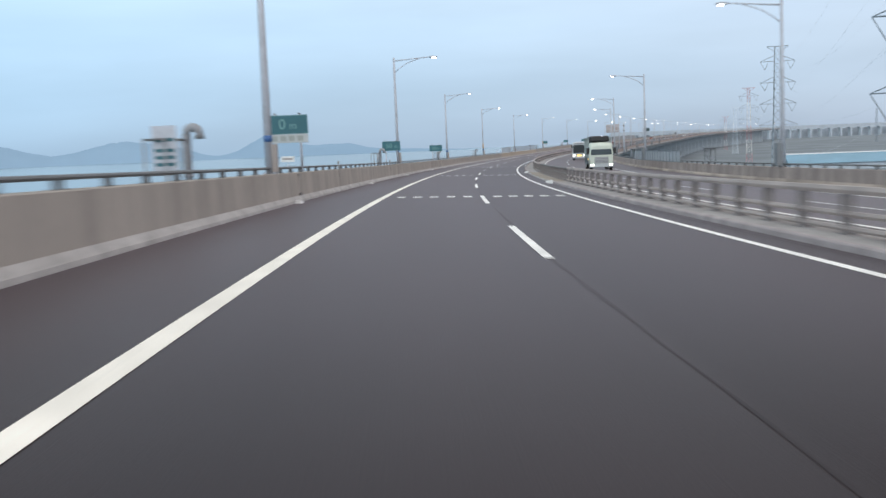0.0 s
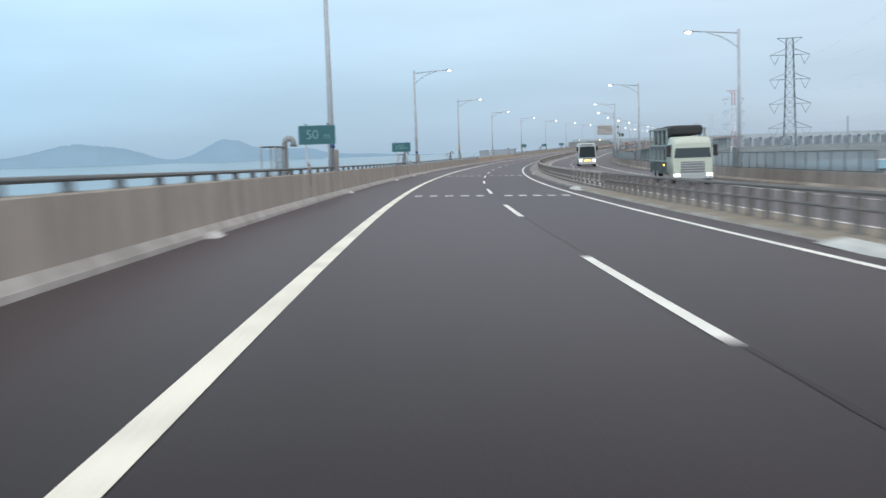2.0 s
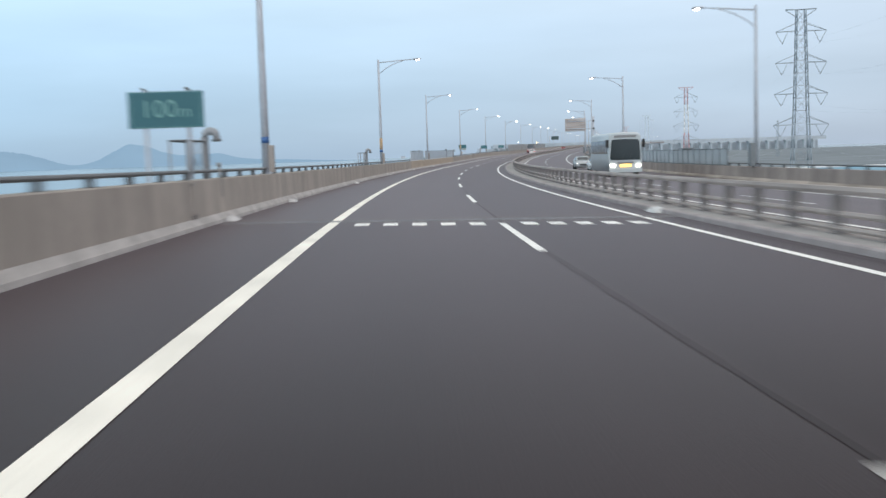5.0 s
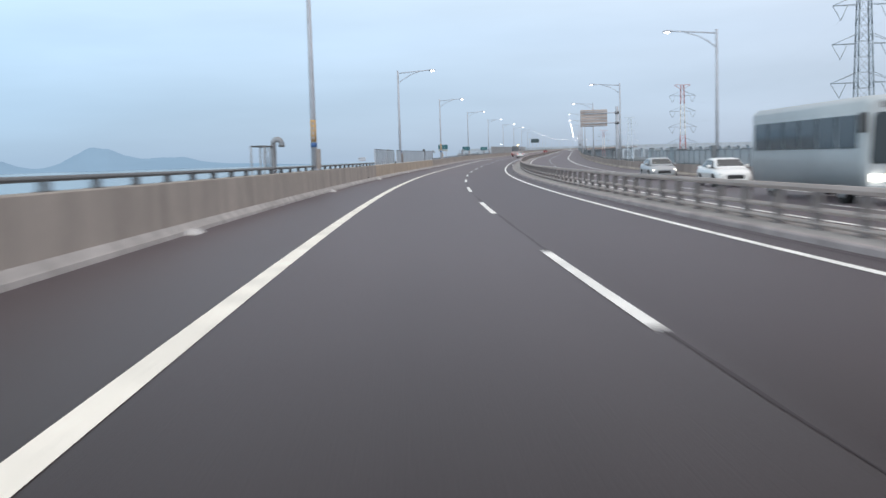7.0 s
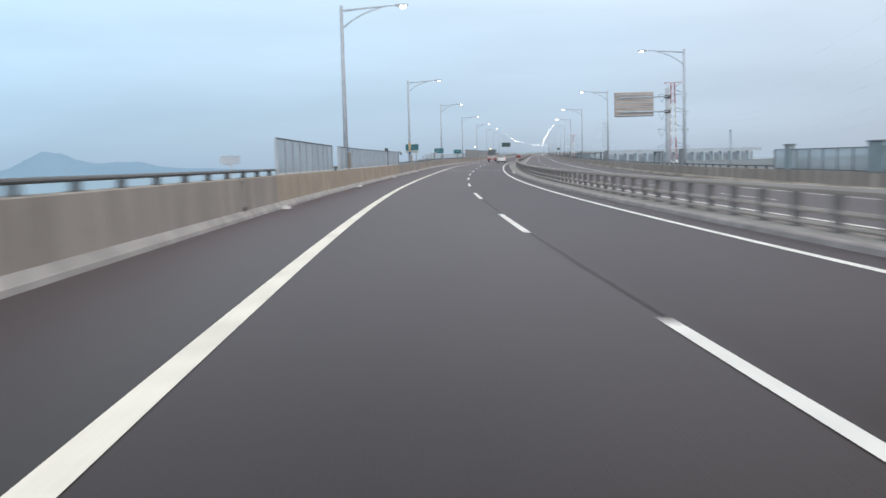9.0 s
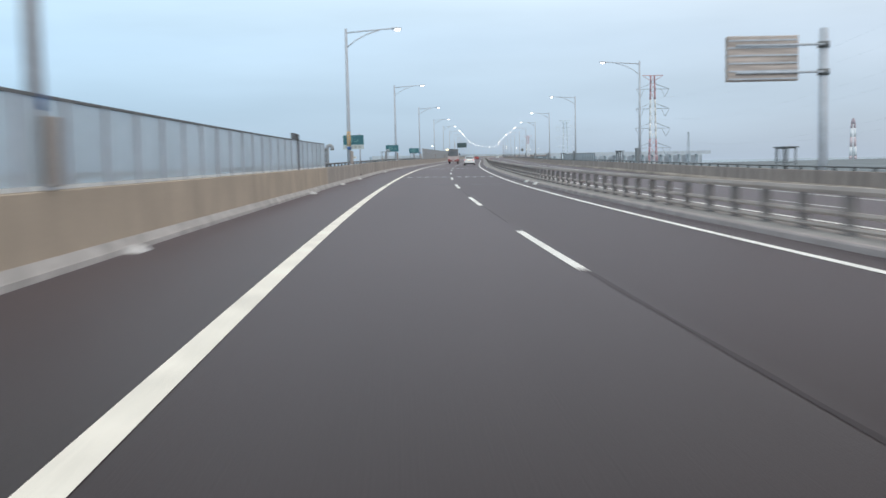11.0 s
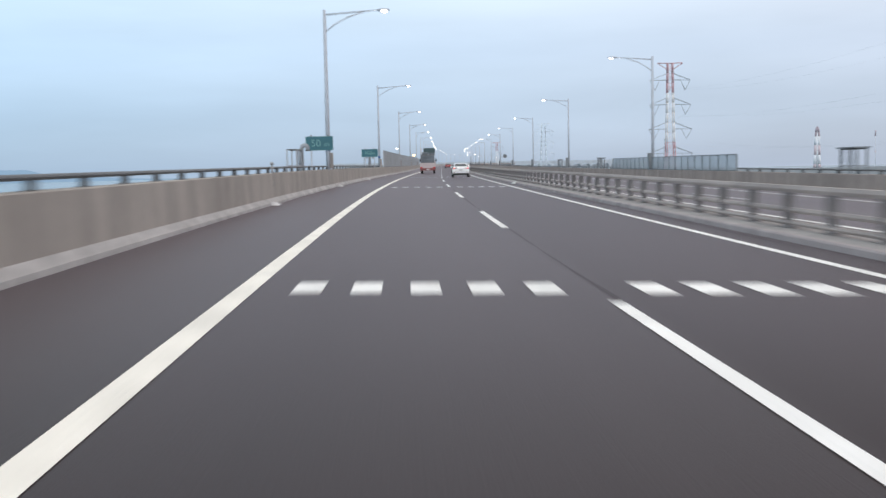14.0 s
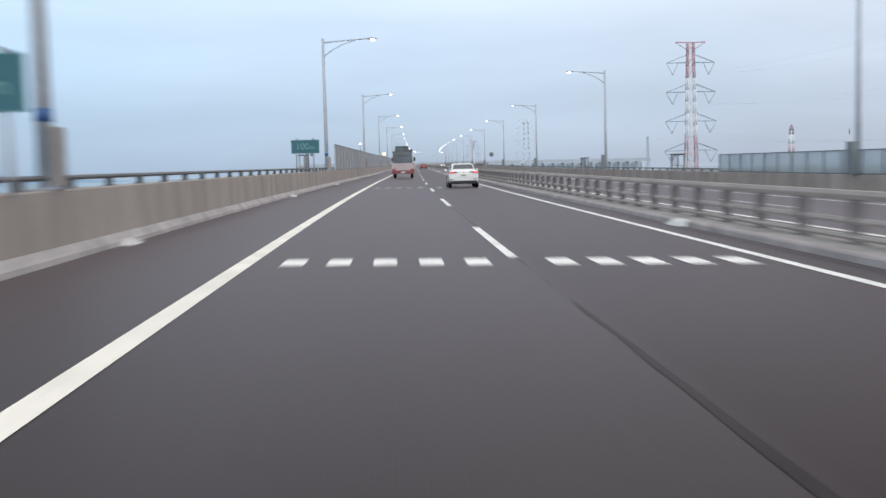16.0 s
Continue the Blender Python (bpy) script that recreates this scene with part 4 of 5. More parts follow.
# ---- pylons ----
def pylon(m, height, width, palette, label, stout=1.0):
    """Slim lattice tower with four cross arms on each side; palette(z share) gives the paint."""
    tw = thing("pylon", m, label, "pylon", "power line pylons")
    wid = lambda v: stout * width * (0.42 + 0.24 * min((1 - v) / 0.5, 1.0) + 0.42 * max(0.5 - v, 0) / 0.5)
    steps = 16
    for i in range(steps):
        a, b = i / steps, (i + 1) / steps
        mat = palette((a + b) / 2)
        wa, wb, za, zb = wid(a) / 2, wid(b) / 2, a * height, b * height
        ca = [Vector((x * wa, y * wa, za)) for x, y in ((-1, -1), (1, -1), (1, 1), (-1, 1))]
        cb = [Vector((x * wb, y * wb, zb)) for x, y in ((-1, -1), (1, -1), (1, 1), (-1, 1))]
        for k in range(4):
            part("leg", tube(bmesh.new(), [ca[k], cb[k]], 0.14, 5), mat, tw)
            part("brace", tube(bmesh.new(), [ca[k], cb[(k + 1) % 4]], 0.04, 3), mat, tw)
            part("brace", tube(bmesh.new(), [ca[(k + 1) % 4], cb[k]], 0.04, 3), mat, tw)
            part("strut", tube(bmesh.new(), [cb[k], cb[(k + 1) % 4]], 0.04, 3), mat, tw)
    tips = []
    for v, span, kind in ((1.0, 1.2, 0), (0.895, 1.95, 1), (0.74, 2.0, 1), (0.585, 2.08, 1), (0.43, 2.15, 1)):
        for sx in (-1, 1):
            z, r = v * height, width * span * 0.9
            w = wid(v) / 2
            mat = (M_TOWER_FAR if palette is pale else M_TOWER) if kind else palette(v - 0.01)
            if kind == 0:
                bars = [((0, 0, z), (sx * r, 0, z + 0.1), 0.12), ((sx * w, 0, z - 1.6), (sx * r, 0, z), 0.08)]
            else:
                bars = [((sx * w, y, z + up), (sx * r, 0, z - 0.05), 0.055) for y in (-w, w) for up in (0, 1.7)]
                drop = Vector((sx * r * 0.74, 0, z - 2.6))
                tips.append(drop)
                for p in ((sx * r * 0.52, 0, z), (sx * r, 0, z - 0.05)):
                    part("insulator", tube(bmesh.new(), [p, drop], 0.06, 4), mat, tw)
            for p, q, rad in bars:
                part("arm_bar", tube(bmesh.new(), [p, q], rad, 4), mat, tw)
    return tw, tips


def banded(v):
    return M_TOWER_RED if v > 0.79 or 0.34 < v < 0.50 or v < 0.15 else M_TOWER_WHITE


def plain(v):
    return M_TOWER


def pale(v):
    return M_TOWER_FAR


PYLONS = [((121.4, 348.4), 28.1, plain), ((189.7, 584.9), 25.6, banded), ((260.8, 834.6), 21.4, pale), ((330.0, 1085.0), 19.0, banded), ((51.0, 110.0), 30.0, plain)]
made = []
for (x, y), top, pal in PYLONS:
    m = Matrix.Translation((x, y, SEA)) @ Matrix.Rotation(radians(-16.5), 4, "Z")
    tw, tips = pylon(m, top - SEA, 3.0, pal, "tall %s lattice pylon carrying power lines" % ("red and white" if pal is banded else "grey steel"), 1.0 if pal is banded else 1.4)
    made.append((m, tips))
order = [4, 0, 1, 2, 3]
for a, b in zip(order, order[1:]):
    (ma, ta), (mb, tb) = made[a], made[b]
    for p, q in zip(ta, tb):
        p, q = ma @ p, mb @ q
        pts = []
        for k in range(17):
            v = k / 16
            c = p.lerp(q, v)
            c.z -= 4 * 5.0 * v * (1 - v)
            pts.append(c)
        wire = new("power_line", mesh_of("power_line", tube(bmesh.new(), pts, 0.009, 3), M_WIRE))
        tagged(wire, "thin sagging power line between two pylons", "power line", "power lines")

# slim lattice mast among the far piers
mast = thing("lattice_mast", Matrix.Translation((542.1, 1208.6, SEA)), "slim hazy grey lattice mast beyond the pylons", "mast")
for x, y in ((-1.1, -1.1), (1.1, -1.1), (1.1, 1.1), (-1.1, 1.1)):
    part("leg", tube(bmesh.new(), [(x * 1.2, y * 1.2, 0), (x * 0.6, y * 0.6, 37.8)], 0.15, 5), M_TOWER, mast)
for k in range(12):
    w0, w1 = 1.32 - 0.055 * k, 1.32 - 0.055 * (k + 1)
    for a, b in (((-w0, -w0, 3.15 * k), (w1, -w1, 3.15 * (k + 1))), ((w0, -w0, 3.15 * k), (-w1, -w1, 3.15 * (k + 1)))):
        part("brace", tube(bmesh.new(), [a, b], 0.1, 4), M_TOWER, mast)
part("head", box(bmesh.new(), -0.8, 0.8, -0.8, 0.8, 37.8, 38.6, 0.1), M_TOWER, mast)

# ---- far viaduct ----
via = thing("far_viaduct", Matrix.Identity(4), "long hazy grey viaduct on many piers across the water", "viaduct")
A, B = Vector((470.0, 2400.0, 0)), Vector((1364.0, 2615.0, 0))
d = (B - A).normalized()
nrm = Vector((-d.y, d.x, 0))
length = (B - A).length
turned = Matrix.Translation(A) @ Matrix(((d.x, nrm.x, 0, 0), (d.y, nrm.y, 0, 0), (0, 0, 1, 0), (0, 0, 0, 1)))
# a plain sheet added behind the piers gives the gaps their hazy tone
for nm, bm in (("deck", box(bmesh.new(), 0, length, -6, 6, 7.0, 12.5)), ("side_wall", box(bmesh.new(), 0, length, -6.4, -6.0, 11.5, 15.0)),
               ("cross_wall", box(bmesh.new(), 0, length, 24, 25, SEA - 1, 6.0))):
    ob = part(nm, bm, M_GAPBACK if nm == "cross_wall" else M_FAR, via)
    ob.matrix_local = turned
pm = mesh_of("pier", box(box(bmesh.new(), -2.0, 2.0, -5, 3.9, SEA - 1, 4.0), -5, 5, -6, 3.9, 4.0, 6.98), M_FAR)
for k in range(int(length / 28)):
    ob = new("pier", pm)
    ob.parent = via
    ob.matrix_local = turned @ Matrix.Translation((14 + 28 * k, 0, 0))

# ---- red and white chimney and a mast far off ----
chim = thing("chimney", pose(1960, 2860, SEA, rz=-37.2), "tall red and white banded twin-flue chimney in the haze", "chimney")


def lean(z):
    """Half the distance between the flues at a height."""
    return 6.3 - 2.6 * z / 98 if z < 98 else 3.7 - 2.4 * (z - 98) / 14


for side in (-1, 1):
    for z0, z1, mat in ((0, 9, M_CHIMNEY), (9, 35, M_CHIMNEY_WHITE), (35, 62, M_CHIMNEY), (62, 87, M_CHIMNEY_WHITE), (87, 98, M_CHIMNEY_TOP), (98, 112, M_CHIMNEY_TOP)):
        r0, r1 = 4.3 - 0.011 * z0, 4.3 - 0.011 * z1
        part("band", tube(bmesh.new(), [(side * lean(z0), 0, z0), (side * lean(z1), 0, z1)], [r0, r1], 14), mat, chim)
part("core", tube(bmesh.new(), [(0, 0, 0), (0, 0, 100)], [3.4, 2.4], 12), M_CHIMNEY_WHITE, chim, "pale core between the flues")
part("tip", tube(bmesh.new(), [(0, 0, 110), (0, 0, 114), (0, 0, 116)], [3.2, 2.2, 0.8], 12), M_CHIMNEY_TOP, chim)
mast = thing("mast", Matrix.Translation((2078, 2765, SEA)), "thin pale mast with a dark red head in the haze", "mast")
part("pole", tube(bmesh.new(), [(0, 0, 0), (0, 0, 84)], [0.8, 0.4], 10), M_CHIMNEY_WHITE, mast)
part("head", tube(bmesh.new(), [(0, 0, 84), (0, 0, 97), (0, 0, 99)], [2.1, 1.7, 0.5], 10), M_CHIMNEY_TOP, mast, "dark red head")
part("crossbar", box(bmesh.new(), -3, 3, -0.8, 0.8, 40, 42.5), M_CHIMNEY, mast)

# ---- overhead sign far ahead ----
over = thing("overhead_sign", stand(733.0, -3.5, 0), "dark green overhead direction sign on a cantilever post", "road sign")
part("post", tube(bmesh.new(), [(0, 0, -0.6), (0, 0, 7.4)], [0.22, 0.18], 12), M_STEEL, over)
part("panel", box(bmesh.new(), 0.9, 5.0, -0.1, 0.0, 5.2, 7.2, 0.03), M_OVERHEAD, over)
for z in (5.7, 6.7):
    part("bracket_arm", tube(bmesh.new(), [(0, 0.08, z), (4.8, 0.08, z)], 0.07, 8), M_STEEL, over)
# back of a round sign on the opposite parapet
rnd = thing("round_sign", stand(656.0, 22.5, 0), "back of a round grey road sign on a post", "road sign")
part("post", tube(bmesh.new(), [(0, 0.06, -0.4), (0, 0.06, 4.2)], 0.05, 8), M_STEEL, rnd)
part("disc", tube(bmesh.new(), [(0, -0.02, 3.7), (0, 0.0, 3.7)], 0.55, 24), M_DARKSTEEL, rnd)
# warning light on the tall screen
warn = thing("warning_light", stand(616.0, -3.14, 3.16), "lit amber warning light on top of the screen", "warning light")
part("stem", tube(bmesh.new(), [(0, 0, 0), (0, 0, 0.25)], 0.04, 8), M_STEEL, warn)
part("light_case", box(bmesh.new(), -0.3, 0.3, -0.12, 0.02, 0.25, 0.75, 0.03), M_BLACK, warn)
part("lens", box(bmesh.new(), -0.26, 0.26, -0.15, -0.121, 0.29, 0.71, 0.02), M_WARN, warn, "glowing amber lens")

# white beacon on a short pole over the screen
beacon = thing("beacon", stand(517.0, -3.14, 3.16), "small lit white beacon on a short pole over the screen", "beacon")
part("stem", tube(bmesh.new(), [(0, 0, 0), (0, 0, 0.66)], 0.05, 8), M_STEEL, beacon)
bm = bmesh.new()
bmesh.ops.create_uvsphere(bm, u_segments=12, v_segments=8, radius=0.12, matrix=Matrix.Translation((0, 0, 0.8)))
part("lens", bm, M_BEACON, beacon, "glowing white lens")
part("cap", tube(bmesh.new(), [(0, 0, 0.93), (0, 0, 1.02)], [0.14, 0.06], 10), M_DARKSTEEL, beacon)

# ---- long shed with a blue roof on a quay ----
quay = structure("ground", box(bmesh.new(), 90, 420, 330, 560, SEA - 1, SEA + 1.2), M_QUAY, "low grey quay in the water", "quay")
bm = bmesh.new()
low = [bm.verts.new((x, y, SEA + 0.5)) for x, y in ((150, 562), (1200, 562), (2300, 2750), (800, 2560), (480, 1720), (270, 1020), (165, 690))]
bm.faces.new(low)
for e in [e for e in bm.edges]:
    a, b = e.verts
    bm.faces.new((a, b, bm.verts.new(b.co + Vector((0, 0, -2))), bm.verts.new(a.co + Vector((0, 0, -2)))))
bmesh.ops.recalc_face_normals(bm, faces=bm.faces)
structure("ground_flats", bm, M_FLATS, "broad grey flats of reclaimed land beside the bridge", "land")
shed = thing("shed", Matrix.Translation((150, 415, SEA + 1.2)) @ Matrix.Rotation(radians(-14), 4, "Z"), "long low shed with a pale blue sheet roof", "shed")
part("wall", box(bmesh.new(), 0, 170, 0, 26, 0, 2.6), M_FAR, shed)
bm = bmesh.new()
p = [bm.verts.new(q) for q in ((-1, -1, 2.6), (171, -1, 2.6), (171, 13, 6.0), (-1, 13, 6.0), (-1, 27, 2.6), (171, 27, 2.6))]
bm.faces.new(p[:4])
bm.faces.new((p[3], p[2], p[5], p[4]))
bm.faces.new((p[0], p[3], p[4]))
bm.faces.new((p[1], p[5], p[2]))
part("roof", bm, M_BLUEROOF, shed)
part("ridge_cap", box(bmesh.new(), -1, 171, 12.2, 13.8, 5.9, 6.3), M_TOWER_WHITE, shed)

# ---- piers of the road bridge ----
for k in range(-1, 34):
    bm = box(bmesh.new(), 2, 8, -1.5, 1.5, SEA - 2 - spot(43.6 + PIER * k).z, -2.35)
    box(bm, 11, 17, -1.5, 1.5, SEA - 2 - spot(43.6 + PIER * k).z, -2.35)
    ob = structure("bridge_pier", bm, M_PIER, "plain concrete bridge pier in the sea", "bridge pier")
    ob.matrix_world = stand(43.6 + PIER * k)


# ---- vehicles ----
def wheel(parent, x, y, r, w):
    side = 1 if x > 0 else -1
    bm = tube(bmesh.new(), [(x - w / 2, y, r), (x - w / 2 + 0.02, y, r), (x + w / 2 - 0.02, y, r), (x + w / 2, y, r)], [r * 0.94, r, r, r * 0.94], 20)
    tyre = part("wheel", bm, M_RUBBER, parent)
    bm = tube(bmesh.new(), [(x + side * (w / 2 - 0.01), y, r), (x + side * (w / 2 + 0.012), y, r)], [r * 0.62, r * 0.58], 16)
    part("rim", bm, M_CHROME, tyre)


def loft(bm, stations, smooth=True):
    """Stations along y: (y, [(x, z), ...]) half sections from the middle bottom out and over to the middle top."""
    rings = []
    for y, half in stations:
        full = [(x, z) for x, z in half] + [(-x, z) for x, z in reversed(half) if abs(x) > 1e-6]
        rings.append([bm.verts.new((x, y, z)) for x, z in full])
    n = len(rings[0])
    for r0, r1 in zip(rings, rings[1:]):
        for k in range(n):
            f = bm.faces.new((r0[k], r0[(k + 1) % n], r1[(k + 1) % n], r1[k]))
            f.smooth = smooth
    bm.faces.new(rings[0])
    bm.faces.new(list(reversed(rings[-1])))
    bmesh.ops.recalc_face_normals(bm, faces=bm.faces)
    return bm


def sheet(bm, corners, thick):
    """A pane through four corners, given a thickness towards the middle of the car."""
    p = [Vector(c) for c in corners]
    n = (p[1] - p[0]).cross(p[3] - p[0]).normalized()
    if n.dot(sum(p, Vector()) / 4 - Vector((0, 0, 0.9))) < 0:
        n = -n
    v = [bm.verts.new(q) for q in p] + [bm.verts.new(q - n * thick) for q in p]
    bm.faces.new(v[:4])
    bm.faces.new(list(reversed(v[4:])))
    for k in range(4):
        bm.faces.new((v[k], v[4 + k], v[4 + (k + 1) % 4], v[(k + 1) % 4]))
    bmesh.ops.recalc_face_normals(bm, faces=bm.faces)
    return bm


def sedan(m, paint, label, lit_tail=True, lit_head=False):
    """Four-door saloon, rear at -y, front at +y, 4.55 m long."""
    car = thing("car", m, label, "car")

    def sec(w, zb, zt, crown):
        return [(0, zb), (w * 0.80, zb), (w * 0.95, zb + 0.05), (w, zb + 0.20), (w, 0.66), (w * 0.985, zt - 0.12), (w * 0.93, zt - 0.03), (w * 0.75, zt), (0, zt + crown)]
    st = [(-2.27, sec(0.80, 0.46, 0.93, 0.01)), (-2.22, sec(0.86, 0.36, 1.00, 0.02)), (-2.10, sec(0.885, 0.28, 1.045, 0.025)), (-1.85, sec(0.90, 0.24, 1.06, 0.03)),
          (-1.4, sec(0.905, 0.22, 1.04, 0.03)), (-0.6, sec(0.895, 0.20, 0.99, 0.02)), (0.5, sec(0.895, 0.20, 0.96, 0.03)), (1.2, sec(0.90, 0.20, 0.94, 0.05)),
          (1.75, sec(0.885, 0.22, 0.86, 0.06)), (2.08, sec(0.82, 0.25, 0.76, 0.05)), (2.22, sec(0.72, 0.30, 0.70, 0.03)), (2.28, sec(0.58, 0.36, 0.66, 0.02))]
    part("body", loft(bmesh.new(), st), paint, car)

    def cab(y, wl, wu, zl, zu):
        return (y, [(0, zl), (wl, zl), (wu + 0.03, zu - 0.10), (wu, zu - 0.035), (wu * 0.86, zu), (0, zu + 0.008)])
    shell = [cab(-1.92, 0.74, 0.70, 0.99, 1.065), cab(-1.5, 0.79, 0.66, 1.0, 1.215), cab(-1.05, 0.82, 0.63, 1.0, 1.375), cab(-0.6, 0.83, 0.64, 0.98, 1.435), cab(-0.1, 0.83, 0.645, 0.97, 1.455),
             cab(0.35, 0.83, 0.64, 0.96, 1.43), cab(0.72, 0.83, 0.63, 0.95, 1.345), cab(1.1, 0.81, 0.68, 0.94, 1.17), cab(1.5, 0.76, 0.72, 0.93, 0.985)]
    part("roof", loft(bmesh.new(), shell), paint, car)
    part("rear_window", sheet(bmesh.new(), ((-0.64, -1.80, 1.125), (0.64, -1.80, 1.125), (0.53, -1.10, 1.39), (-0.53, -1.10, 1.39)), 0.04), M_GLASS, car, "dark tinted rear window")
    part("windscreen", sheet(bmesh.new(), ((-0.66, 1.38, 1.065), (0.66, 1.38, 1.065), (0.53, 0.72, 1.378), (-0.53, 0.72, 1.378)), 0.04), M_GLASS, car, "dark windscreen")
    for sx in (-1, 1):
        part("side_window", sheet(bmesh.new(), ((sx * 0.842, -1.15, 1.035), (sx * 0.848, -0.28, 1.02), (sx * 0.692, -0.28, 1.375), (sx * 0.686, -0.92, 1.34)), 0.03), M_GLASS, car)
        part("side_window", sheet(bmesh.new(), ((sx * 0.848, -0.20, 1.015), (sx * 0.835, 0.98, 1.0), (sx * 0.69, 0.50, 1.325), (sx * 0.693, -0.20, 1.378)), 0.03), M_GLASS, car)
        mir = part("mirror", box(bmesh.new(), *sorted((sx * 0.86, sx * 1.05)), 0.72, 0.84, 0.98, 1.12, 0.03), paint, car)
        part("mirror_foot", box(bmesh.new(), *sorted((sx * 0.82, sx * 0.90)), 0.75, 0.81, 0.96, 1.0), M_BLACK, mir)
        bm = bmesh.new()
        v = [bm.verts.new((sx * x, y, z)) for x, y, z in ((0.34, -2.285, 0.915), (0.80, -2.285, 0.835), (0.83, -2.285, 0.965), (0.36, -2.285, 0.955),
                                                       (0.34, -2.15, 0.915), (0.905, -1.98, 0.86), (0.905, -1.98, 0.965), (0.36, -2.15, 0.955))]
        for q in ((0, 1, 2, 3), (1, 5, 6, 2), (5, 4, 7, 6), (4, 0, 3, 7), (3, 2, 6, 7), (0, 4, 5, 1)):
            bm.faces.new([v[k] for k in q])
        bmesh.ops.recalc_face_normals(bm, faces=bm.faces)
        tl = part("tail_lamp", bm, M_TAILOFF, car, "dark red wrap-round tail lamp")
        if lit_tail:
            part("lit_lens", box(bmesh.new(), *sorted((sx * 0.64, sx * 0.78)), -2.30, -2.284, 0.875, 0.945, 0.006), M_TAIL, tl, "glowing red lens")
        part("reflector", box(bmesh.new(), *sorted((sx * 0.58, sx * 0.78)), -2.285, -2.2, 0.50, 0.535, 0.008), M_TAILOFF, car)
        part("head_lamp", box(bmesh.new(), *sorted((sx * 0.50, sx * 0.76)), 2.02, 2.225, 0.62, 0.70, 0.03), M_HEAD if lit_head else M_CHROME, car)
        for y in (-0.62, 0.34):
            part("door_handle", box(bmesh.new(), *sorted((sx * 0.885, sx * 0.912)), y - 0.09, y + 0.09, 0.845, 0.87, 0.006), paint, car)
        for y in (-1.33, 1.37):
            part("wheel_arch", tube(bmesh.new(), [(sx * 0.80, y, 0.34), (sx * 0.912, y, 0.34)], 0.375, 20), M_BLACK, car, "black wheel arch")
            wheel(car, sx * 0.815, y, 0.325, 0.215)
    part("rear_valance", box(bmesh.new(), -0.80, 0.80, -2.275, -2.05, 0.23, 0.42, 0.04), M_BLACK, car, "black plastic rear valance")
    part("front_grille", box(bmesh.new(), -0.42, 0.42, 2.20, 2.295, 0.42, 0.62, 0.03), M_BLACK, car, "black front grille")
    part("boot_line", box(bmesh.new(), -0.66, 0.66, -2.282, -2.26, 0.60, 0.608), M_GREYPAINT, car)
    plate = part("number_plate", box(bmesh.new(), -0.19, 0.19, -2.295, -2.26, 0.68, 0.81, 0.004), M_PLATE, car)
    bm = bmesh.new()
    for k in range(5):
        box(bm, -0.16 + 0.068 * k, -0.115 + 0.068 * k, -2.30, -2.296, 0.705, 0.785)
    part("plate_bar", bm, M_GREYPAINT, plate)
    if lit_tail:
        for x in (-0.12, 0.12):
            part("plate_lamp", box(bmesh.new(), x - 0.03, x + 0.03, -2.29, -2.26, 0.83, 0.845), M_AMBER, car)
    part("badge", box(bmesh.new(), -0.05, 0.05, -2.285, -2.26, 0.92, 0.965, 0.01), M_CHROME, car)
    return car


def at_lane(s, l, turn=0):
    return stand(s, l, 0.002, turn)


sedan(at_lane(457.4, 5.95), M_CARWHITE, "white four-door saloon car with lit tail lamps")
sedan(at_lane(234.6, 17.0, 180), M_CARWHITE, "white oncoming saloon car with head lamps off", False, False)
sedan(at_lane(252.5, 17.0, 180), M_SILVER, "silver oncoming car with lit head lamps", False, True)
sedan(at_lane(885.0, 16.8, 180), M_CARWHITE, "white oncoming car far off with lit head lamps", False, True)
red = sedan(at_lane(690.0, 5.9), M_CARRED, "dark red saloon car with lit tail lamps, far ahead")


